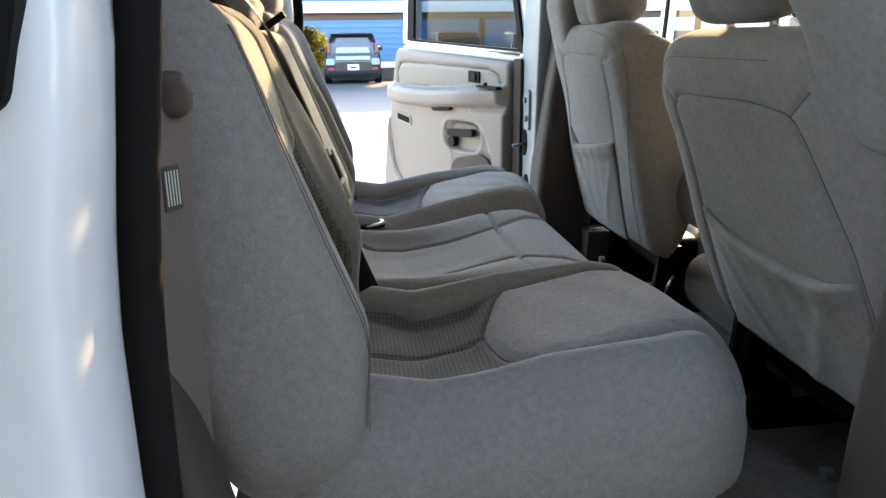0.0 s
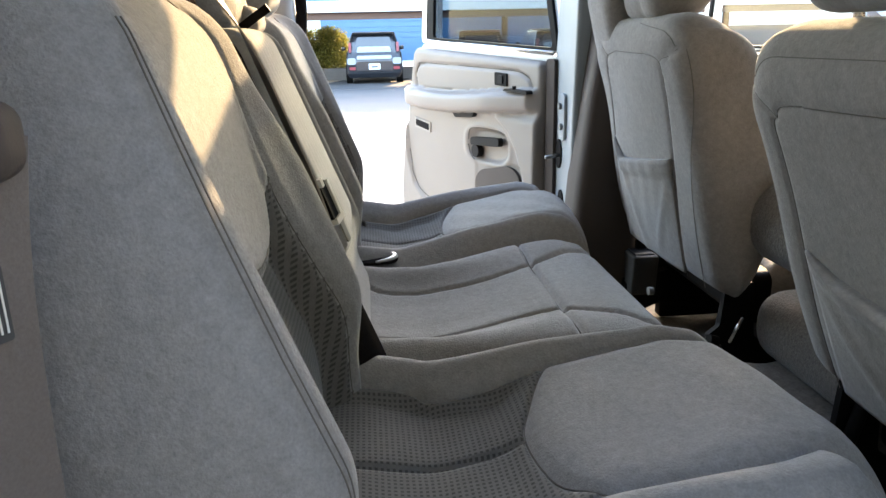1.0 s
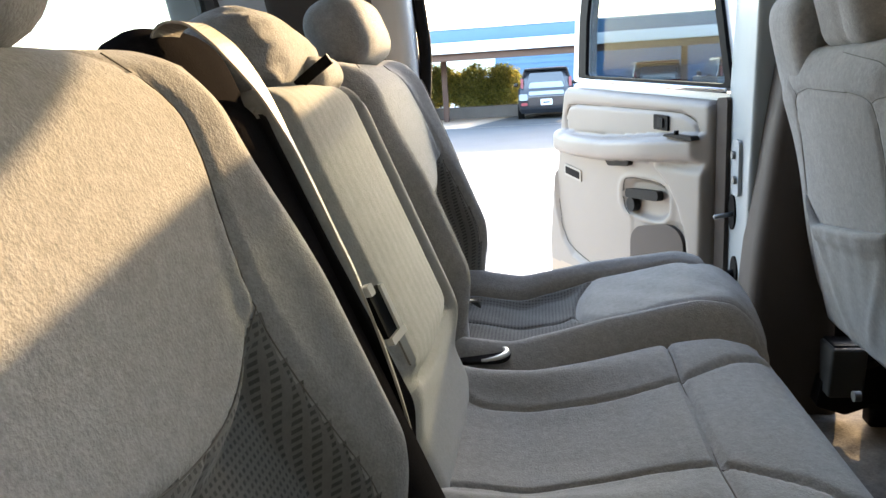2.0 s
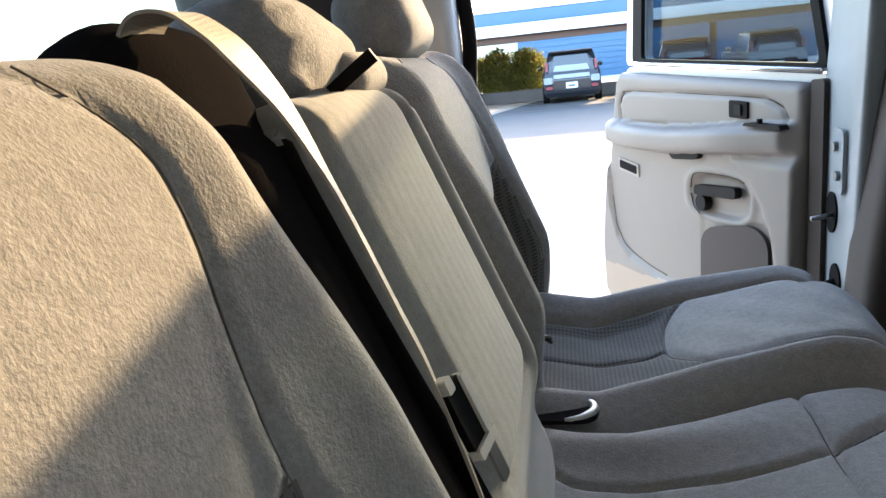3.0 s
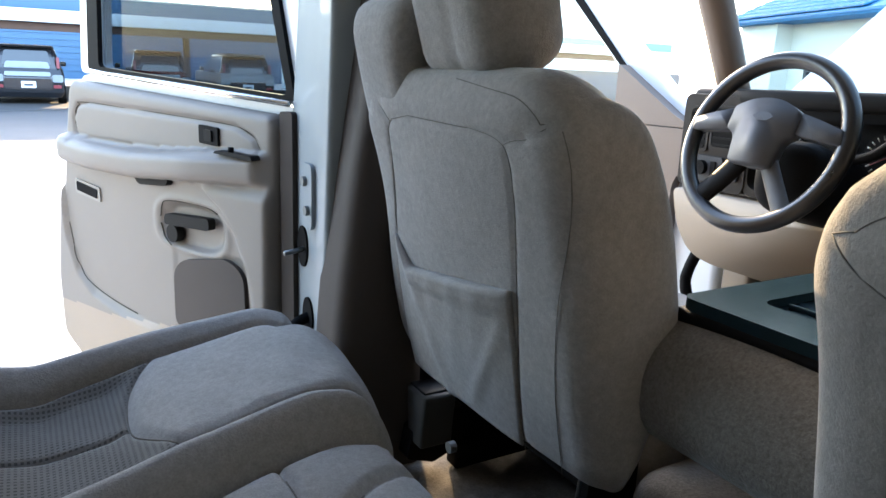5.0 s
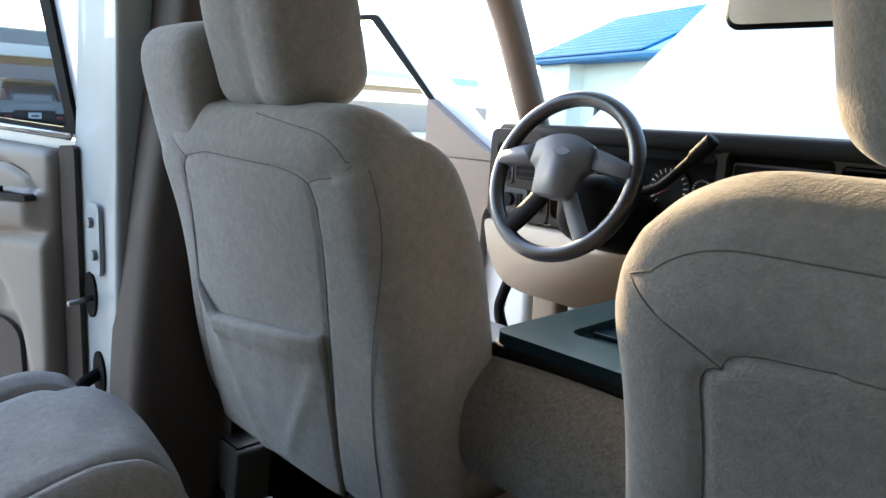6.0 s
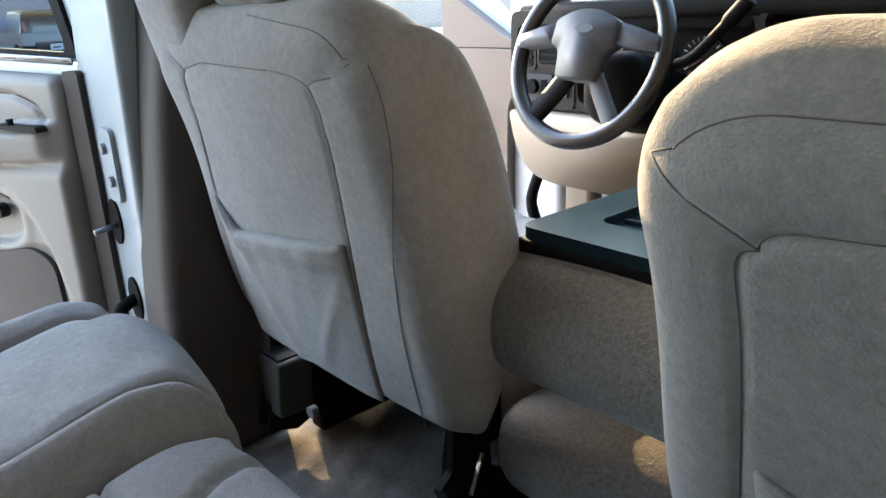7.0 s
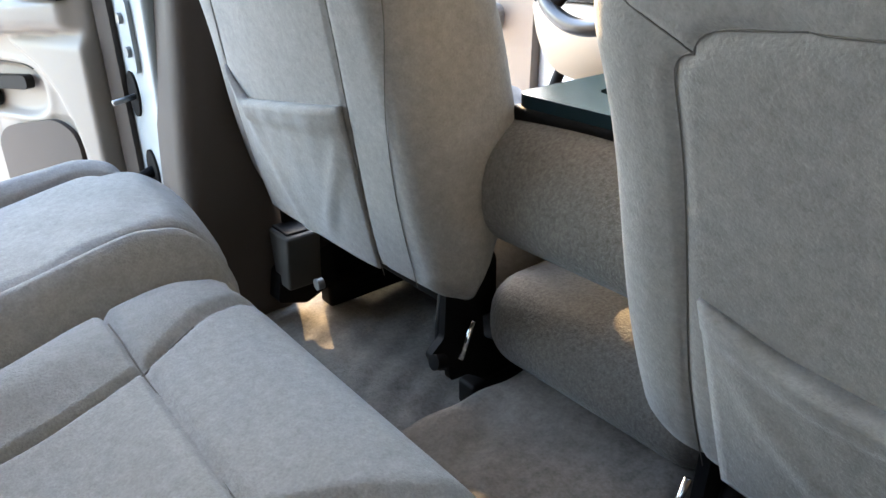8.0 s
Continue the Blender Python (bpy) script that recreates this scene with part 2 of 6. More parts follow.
def soft_box(lo, hi, r, step, mitre=False):
    """A box with rounded edges as a grid: vertices, faces. mitre: square in plan (x, y), for round_corner()."""
    lo, hi = np.array(lo, float), np.array(hi, float)
    r = np.minimum(np.array([r] * 3 if isinstance(r, (int, float)) else r, float), (hi - lo) * 0.499)
    ax = [axis_steps(lo[k], hi[k], r[k], step if isinstance(step, (int, float)) else step[k]) for k in range(3)]
    index, verts, faces = {}, [], []

    def vid(i, j, k):
        key = (i, j, k)
        if key not in index:
            index[key] = len(verts)
            verts.append((ax[0][i], ax[1][j], ax[2][k]))
        return index[key]

    n = [len(a) - 1 for a in ax]
    for i in range(n[0]):
        for j in range(n[1]):
            faces.append((vid(i, j, n[2]), vid(i + 1, j, n[2]), vid(i + 1, j + 1, n[2]), vid(i, j + 1, n[2])))
            faces.append((vid(i, j, 0), vid(i, j + 1, 0), vid(i + 1, j + 1, 0), vid(i + 1, j, 0)))
    for i in range(n[0]):
        for k in range(n[2]):
            faces.append((vid(i, 0, k), vid(i + 1, 0, k), vid(i + 1, 0, k + 1), vid(i, 0, k + 1)))
            faces.append((vid(i, n[1], k), vid(i, n[1], k + 1), vid(i + 1, n[1], k + 1), vid(i + 1, n[1], k)))
    for j in range(n[1]):
        for k in range(n[2]):
            faces.append((vid(0, j, k), vid(0, j, k + 1), vid(0, j + 1, k + 1), vid(0, j + 1, k)))
            faces.append((vid(n[0], j, k), vid(n[0], j + 1, k), vid(n[0], j + 1, k + 1), vid(n[0], j, k + 1)))
    P = np.array(verts)
    inner = np.clip(P, lo + r, hi - r)
    q = (P - inner) / r
    # square to round: keep the largest component as the radius
    big = np.abs(q).max(axis=1)
    plan = np.abs(q[:, :2]).max(axis=1)
    ln = np.hypot(plan, q[:, 2]) if mitre else np.linalg.norm(q, axis=1)
    f = np.where(ln > 1e-9, big / np.maximum(ln, 1e-9), 1.0)
    return inner + q * f[:, None] * r, faces


def box_part(name, lo, hi, r, mat, parent=None, label="", warp=None, step=0.06, m=None):
    P, F = soft_box(lo, hi, r, step)
    if warp is not None:
        P = warp(P)
    if m is not None:
        P = P @ np.array(m.to_3x3()).T + np.array(m.translation)
    return mesh_part(name, P, F, mat, parent, label)


def seg_dist(x, y, pts):
    """Distance of the points (x, y) from a polyline."""
    best = np.full(np.shape(x), 9.0)
    for (ax_, ay), (bx, by) in zip(pts, pts[1:]):
        dx, dy = bx - ax_, by - ay
        t = np.clip(((x - ax_) * dx + (y - ay) * dy) / (dx * dx + dy * dy + 1e-12), 0, 1)
        best = np.minimum(best, np.hypot(x - ax_ - t * dx, y - ay - t * dy))
    return best


def smooth01(a, b, x):
    t = np.clip((x - a) / (b - a), 0, 1)
    return t * t * (3 - 2 * t)


def soft_profile(x, xs, zs):
    """A height profile through (xs, zs) with its corners eased."""
    t = np.linspace(xs[0] - 0.1, xs[-1] + 0.1, 900)
    z = np.interp(t, xs, zs)
    k = np.hanning(61)
    z = np.convolve(np.pad(z, 30, mode='edge'), k / k.sum(), mode='valid')
    return np.interp(x, t, z)


def seam(x, y, pts, depth=0.007, width=0.008, round_=0.03):
    d = seg_dist(x, y, pts)
    return -depth * np.exp(-(d / width) ** 2) - depth * 0.2 * np.exp(-(d / round_) ** 2)


def seams(x, y, lines, depth=0.006, width=0.005, round_=0.02):
    """Several seams that meet: the deepest counts."""
    h = np.zeros(np.shape(x))
    for pts in lines:
        h = np.minimum(h, seam(x, y, pts, depth, width, round_))
    return h


def curve_pts(pts, n=8):
    """Catmull-Rom through the points."""
    pts = [Vector(p) for p in pts]
    out = []
    for i in range(len(pts) - 1):
        p0, p1, p2, p3 = pts[max(i - 1, 0)], pts[i], pts[i + 1], pts[min(i + 2, len(pts) - 1)]
        for k in range(n):
            t = k / n
            out.append(0.5 * ((2 * p1) + (p2 - p0) * t + (2 * p0 - 5 * p1 + 4 * p2 - p3) * t * t + (3 * p1 - p0 - 3 * p2 + p3) * t ** 3))
    out.append(pts[-1])
    return out


def tube(name, pts, radius, mat, parent=None, label="", segs=10, closed=False, flat=1.0, up=(0, 0, 1)):
    pts = [Vector(p) for p in pts]
    verts, faces, n = [], [], len(pts)
    for i, p in enumerate(pts):
        a, b = (pts[i - 1], pts[(i + 1) % n]) if closed else (pts[max(i - 1, 0)], pts[min(i + 1, n - 1)])
        d = (b - a).normalized()
        u = d.cross(Vector(up))
        u = u.normalized() if u.length > 1e-4 else d.orthogonal().normalized()
        v = u.cross(d).normalized()
        rr = radius[i] if isinstance(radius, (list, tuple)) else radius
        for k in range(segs):
            t = 2 * math.pi * k / segs
            verts.append(p + (u * math.cos(t) + v * math.sin(t) * flat) * rr)
    for i in range(n if closed else n - 1):
        for k in range(segs):
            a, b = i * segs, ((i + 1) % n) * segs
            faces.append((a + k, b + k, b + (k + 1) % segs, a + (k + 1) % segs))
    if not closed:
        faces.append(tuple(range(segs)))
        faces.append(tuple((n - 1) * segs + k for k in range(segs - 1, -1, -1)))
    return mesh_part(name, verts, faces, mat, parent, label)


def ribbon(name, pts, side, width, thick, mat, parent=None, label=""):
    """A strap along pts; side: the direction across it, one vector or one for each point."""
    pts = [Vector(p) for p in pts]
    verts, faces, n = [], [], len(pts)
    for i, p in enumerate(pts):
        d = (pts[min(i + 1, n - 1)] - pts[max(i - 1, 0)]).normalized()
        s = Vector(side[i] if isinstance(side, list) else side)
        s = (s - d * s.dot(d)).normalized()
        nn = d.cross(s).normalized()
        for a, b in ((-0.5, -0.5), (-0.5, 0.5), (0.5, 0.5), (0.5, -0.5)):
            verts.append(p + s * a * width + nn * b * thick)
    for i in range(n - 1):
        for k in range(4):
            faces.append((i * 4 + k, i * 4 + (k + 1) % 4, i * 4 + 4 + (k + 1) % 4, i * 4 + 4 + k))
    faces += [(3, 2, 1, 0), tuple((n - 1) * 4 + k for k in range(4))]
    return mesh_part(name, verts, faces, mat, parent, label, smooth=False)


def rounded(poly, r, n=5):
    """A closed 2D outline with its corners rounded by r (one number, or one a corner)."""
    out, m = [], len(poly)
    for i in range(m):
        p, a, b = Vector(poly[i]), Vector(poly[i - 1]), Vector(poly[(i + 1) % m])
        rr = r[i] if isinstance(r, (list, tuple)) else r
        rr = min(rr, (a - p).length * 0.49, (b - p).length * 0.49)
        if rr < 1e-5:
            out.append(p)
            continue
        s, e = p + (a - p).normalized() * rr, p + (b - p).normalized() * rr
        for k in range(n + 1):
            t = k / n
            out.append(s * (1 - t) ** 2 + p * 2 * t * (1 - t) + e * t * t)
    return out


def plate(name, outline, m, depth, mat, parent=None, label="", bevel=0.003, hole=None, smooth=False):
    """A flat solid: a 2D outline in the XY of pose m, from z = 0 to z = depth, edges bevelled; hole: an outline with as many corners, cut through."""
    bm = bmesh.new()
    n = len(outline)

    def ring(pts, z):
        return [bm.verts.new((p[0], p[1], z)) for p in pts]
    if hole is None:
        a, b = ring(outline, 0), ring(outline, depth)
        bm.faces.new(list(reversed(a)))
        bm.faces.new(b)
        for k in range(n):
            bm.faces.new((a[k], a[(k + 1) % n], b[(k + 1) % n], b[k]))
    else:
        a, b, c, d = ring(outline, 0), ring(outline, depth), ring(hole, 0), ring(hole, depth)
        for k in range(n):
            j = (k + 1) % n
            bm.faces.new((a[k], a[j], b[j], b[k]))
            bm.faces.new((c[j], c[k], d[k], d[j]))
            bm.faces.new((b[k], b[j], d[j], d[k]))
            bm.faces.new((a[j], a[k], c[k], c[j]))
    if bevel:
        sharp = [e for e in bm.edges if len(e.link_faces) == 2 and e.calc_face_angle(0) > 0.7]
        bmesh.ops.bevel(bm, geom=sharp, offset=min(bevel, abs(depth) * 0.45), segments=2, affect='EDGES', profile=0.5, clamp_overlap=True)
    bmesh.ops.transform(bm, matrix=m, verts=bm.verts)
    return bm_part(name, bm, mat, parent, label, smooth)


def disc(name, centre, normal, radius, depth, mat, parent=None, label="", segs=20, squash=1.0, bevel=0.002):
    q = Vector(normal).to_track_quat('Z', 'Y').to_matrix().to_4x4()
    m = Matrix.Translation(centre) @ q
    pts = [(radius * math.cos(2 * math.pi * k / segs) * squash, radius * math.sin(2 * math.pi * k / segs)) for k in range(segs)]
    return plate(name, pts, m, depth, mat, parent, label, bevel)


def frame_axes(origin, x_axis, y_axis):
    x = Vector(x_axis).normalized()
    z = x.cross(Vector(y_axis)).normalized()
    y = z.cross(x)
    m = Matrix((x, y, z)).transposed().to_4x4()
    return Matrix.Translation(origin) @ m


def rect(w, h, cx=0.0, cy=0.0):
    return [(cx - w / 2, cy - h / 2), (cx + w / 2, cy - h / 2), (cx + w / 2, cy + h / 2), (cx - w / 2, cy + h / 2)]


# ---- the truck's cab ----
cab = root("truck_cab", (0, 0, 0.72), "white crew cab pickup truck cab with taupe trim and carpet", "truck cab", kind="structure")


def carpet_warp(P):
    x, y = P[:, 0], P[:, 1]
    tunnel = 0.105 * (1 - smooth01(0.13, 0.225, np.abs(y + 0.015))) * smooth01(-0.4, 0.15, x)
    lumps = 0.005 * np.sin(x * 23 + y * 9) * np.sin(y * 17 - x * 5) + 0.003 * np.sin(x * 61 - y * 37) * np.sin(y * 53 + x * 11)
    P = P.copy()
    P[:, 2] += np.where(P[:, 2] > 0.72, tunnel + lumps + 0.16 * smooth01(1.15, 1.45, x), 0)
    return P


box_part("floor_carpet", (-0.55, -0.80, 0.68), (1.55, 0.80, 0.74), 0.01, CARPET, cab, "worn taupe carpet with a raised tunnel", carpet_warp, 0.014)
for s in (1, -1):
    box_part("sill", (-0.45, s * 0.875 - 0.085, 0.60), (1.35, s * 0.875 + 0.085, 0.735), 0.02, WHITE, cab)
# roof, headliner, rear wall
box_part("roof", (-0.78, -0.70, 1.835), (0.86, 0.70, 1.87), 0.015, WHITE, cab)
box_part("headliner", (-0.76, -0.66, 1.80), (0.85, 0.66, 1.832), 0.01, HEADLINER, cab)
for s in (1, -1):
    tube("roof_rail", curve_pts([(-0.74, s * 0.72, 1.79), (-0.2, s * 0.73, 1.826), (0.0, s * 0.73, 1.828), (0.13, s * 0.727, 1.800), (0.24, s * 0.722, 1.780), (0.55, s * 0.70, 1.808), (0.88, s * 0.64, 1.80)]), 0.032, TAUPE, cab)
    # windscreen pillars
    tube("a_pillar", curve_pts([(0.87, s * 0.632, 1.785), (0.985, s * 0.662, 1.683), (1.17, s * 0.728, 1.485), (1.27, s * 0.765, 1.38)]), 0.034, PILLAR, cab, flat=1.2)
    tube("pillar_seal", curve_pts([(0.91, s * 0.655, 1.79), (1.025, s * 0.685, 1.69), (1.22, s * 0.752, 1.49), (1.32, s * 0.79, 1.385)]), 0.011, RUBBER, cab)
tube("windscreen_header", [(0.86, -0.64, 1.79), (0.88, 0, 1.80), (0.86, 0.64, 1.79)], 0.03, HEADLINER, cab)
rear_m = frame_axes((-0.66, 0, 0), (0, 1, 0), (-0.13, 0, 1))
plate("rear_wall", rounded(rect(1.50, 0.78, 0, 1.05), 0.03), rear_m, -0.05, TAUPE, cab)
plate("rear_window_frame", rounded(rect(1.54, 0.44, 0, 1.64), 0.04), rear_m, -0.03, TAUPE, cab, hole=rounded(rect(1.40, 0.31, 0, 1.605), 0.05))
g = plate("rear_glass", rounded(rect(1.42, 0.33, 0, 1.605), 0.05), rear_m @ pose(0, 0, -0.020), -0.004, GLASS_REAR, cab, bevel=0)
ws_m = frame_axes((1.335, 0, 1.42), (0, -1, 0), (-0.445, 0, 0.37))
g = plate("windscreen", [(-0.79, 0), (0.79, 0), (0.66, 0.58), (-0.66, 0.58)], ws_m, 0.005, GLASS_FRONT, cab, bevel=0)


def b_pillar(s):
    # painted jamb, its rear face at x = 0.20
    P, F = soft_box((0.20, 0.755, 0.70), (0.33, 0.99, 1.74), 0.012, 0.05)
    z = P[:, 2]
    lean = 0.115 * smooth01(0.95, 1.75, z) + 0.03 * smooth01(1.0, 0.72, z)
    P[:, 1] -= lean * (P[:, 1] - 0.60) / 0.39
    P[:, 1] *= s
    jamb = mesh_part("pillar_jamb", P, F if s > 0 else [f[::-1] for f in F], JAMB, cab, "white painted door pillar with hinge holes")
    P, F = soft_box((0.185, 0.66, 0.72), (0.372, 0.795, 1.76), 0.035, 0.03)
    z = P[:, 2]
    P[:, 0] = 0.19 + (P[:, 0] - 0.185) * (1 - 0.45 * smooth01(0.80, 1.62, z)) + 0.05 * smooth01(1.1, 1.75, z) + 0.018 * smooth01(0.95, 1.25, z)
    P[:, 1] -= 0.055 * smooth01(1.2, 1.75, z)
    P[:, 1] *= s
    mesh_part("pillar_trim", P, F if s > 0 else [f[::-1] for f in F], TAUPE, cab, "taupe moulded pillar trim")
    return jamb


jamb = b_pillar(1)
b_pillar(-1)
# details of the jamb on the driver's side
for hz, hy in ((1.132, 0.860), (0.998, 0.832)):
    disc("jamb_hole", (0.206, hy, hz), (-1, 0, 0), 0.040, 0.010, RUBBER, jamb, "black rubber grommet", squash=0.68)
tube("check_strap", [(0.20, 0.85, 1.13), (0.175, 0.842, 1.128), (0.155, 0.838, 1.126)], 0.005, STEEL, jamb, "door check strap")
plate("hinge_plate", rounded(rect(0.055, 0.12), 0.016), frame_axes((0.199, 0.822, 1.235), (0, -1, 0), (0, 0, 1)), 0.007, JAMB, jamb)
disc("hinge_bolt", (0.193, 0.812, 1.21), (-1, 0, 0), 0.009, 0.008, STEEL, jamb)
disc("hinge_bolt", (0.193, 0.826, 1.262), (-1, 0, 0), 0.009, 0.008, STEEL, jamb)
tube("wire_loom", curve_pts([(0.205, 0.835, 1.00), (0.165, 0.825, 0.985), (0.155, 0.805, 0.955), (0.17, 0.79, 0.93)]), 0.011, BLACK, jamb)


def c_pillar(s):
    P, F = soft_box((-0.75, 0.69, 0.70), (-0.545, 0.80, 1.77), 0.025, 0.05)
    z = P[:, 2]
    P[:, 0] += -0.04 * smooth01(1.35, 1.75, z) + 0.025
    P[:, 1] -= 0.04 * smooth01(1.3, 1.75, z)
    P[:, 1] *= s
    mesh_part("rear_pillar_trim", P, F if s > 0 else [f[::-1] for f in F], TAUPE, cab, "taupe rear pillar trim")
    P, F = soft_box((-0.62, 0.715, 0.70), (-0.450, 0.80, 1.36), 0.02, 0.04)
    P[:, 0] -= 0.075 * smooth01(0.96, 1.34, P[:, 2]) * smooth01(-0.58, -0.50, P[:, 0])
    P[:, 1] *= s
    mesh_part("side_trim", P, F if s > 0 else [f[::-1] for f in F], TAUPE, cab, "taupe lower side trim")
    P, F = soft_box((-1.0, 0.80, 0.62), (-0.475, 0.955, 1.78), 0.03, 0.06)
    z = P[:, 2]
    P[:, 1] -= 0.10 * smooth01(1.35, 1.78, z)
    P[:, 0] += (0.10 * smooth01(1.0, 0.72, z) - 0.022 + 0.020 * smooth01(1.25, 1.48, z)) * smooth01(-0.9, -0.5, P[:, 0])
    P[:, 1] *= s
    mesh_part("body_side", P, F if s > 0 else [f[::-1] for f in F], WHITE_DIMMED, cab, "white painted rear quarter of the cab")
    tube("door_seal", curve_pts([(-0.44, s * 0.845, 0.74), (-0.485, s * 0.845, 0.95), (-0.488, s * 0.845, 1.2), (-0.480, s * 0.845, 1.34), (-0.466, s * 0.84, 1.46), (-0.462, s * 0.83, 1.55), (-0.475, s * 0.78, 1.74)]),
         0.0145, RUBBER, cab, "black rubber door seal", up=(1, 0, 0))


c_pillar(1)
c_pillar(-1)
plate("quarter_glass", rounded([(-0.95, 0.014), (-0.504, 0.014), (-0.491, 0.08), (-0.50, 0.32), (-0.95, 0.32)], 0.012), frame_axes((0, -0.953, 1.40), (1, 0, 0), (0, 0.21, 1)) @ pose(0, 0, -0.02), 0.025, BLACK, cab, "black tinted quarter glass")
box_part("firewall", (1.43, -0.80, 0.70), (1.47, 0.80, 1.40), 0.01, DARKCLOTH, cab, "dark insulated firewall", None, 0.2)
# cowl and front wing, seen past the windscreen, with the raised bonnet
for s in (1, -1):
    box_part("front_wing", (1.38, s * 0.85 - 0.12, 0.70), (2.55, s * 0.85 + 0.12, 1.36), 0.06, WHITE, cab)
box_part("cowl", (1.33, -0.74, 1.30), (1.60, 0.74, 1.425), 0.02, TRAY, cab, "teal-grey cowl panel below the windscreen")
hood_m = frame_axes((1.44, 0, 1.435), (0, 1, 0), (0.83, 0, 0.56))
plate("bonnet", rounded([(-0.78, 0), (0.78, 0), (0.76, 1.30), (-0.76, 1.30)], 0.05), hood_m, 0.03, WHITE, cab, "raised white bonnet")


# ---- seats ----
def seat_axes(point, recline, s):
    """Local: u up along the seat back, v outboard, w away from its front."""
    up = Vector((-math.sin(recline), 0, math.cos(recline)))
    back = Vector((-math.cos(recline), 0, -math.sin(recline)))
    return Vector(point), up, Vector((0, s, 0)), back


def to_world(P, ax):
    o, u, v, w = (np.array(a) for a in ax)
    return o + P[:, :1] * u + P[:, 1:2] * v + P[:, 2:3] * w


def round_corner(P, u1, v1, R, su=1, sv=1):
    """Rounds the corner of a plan outline at (u1, v1) by the square-to-disc map."""
    a = (P[:, 0] * su - (u1 * su - R)) / R
    b = (P[:, 1] * sv - (v1 * sv - R)) / R
    hit = (a > 0) & (b > 0)
    m, l = np.maximum(a, b), np.hypot(a, b)
    f = np.where(hit, m / np.maximum(l, 1e-9), 1.0)
    P = P.copy()
    P[:, 0] = np.where(hit, ((u1 * su - R) + R * a * f) * su, P[:, 0])
    P[:, 1] = np.where(hit, ((v1 * sv - R) + R * b * f) * sv, P[:, 1])
    return P


def oriented(F, s):
    return F if s > 0 else [f[::-1] for f in F]


def eased(line, n=6):
    """A line of (a, b) rounded through its points."""
    return [(p.x, p.y) for p in curve_pts([(a, b, 0) for a, b in line], n)]


def thread(lines, place, parent, step=0.008, r=0.0006):
    """Sewn seams: a thin dark thread along each line of (u, v), laid by place()."""
    for pts in lines:
        if 3 < len(pts) < 12:
            pts = eased(pts, 4)
        out = []
        for (a, b), (c, d) in zip(pts, pts[1:]):
            n = max(1, int(math.hypot(c - a, d - b) / step))
            out += [(a + (c - a) * k / n, b + (d - b) * k / n) for k in range(n)]
        out.append(pts[-1])
        tube("seam", [tuple(p) for p in place(np.array(out))], r, THREAD, parent, "dark stitched seam", segs=5)


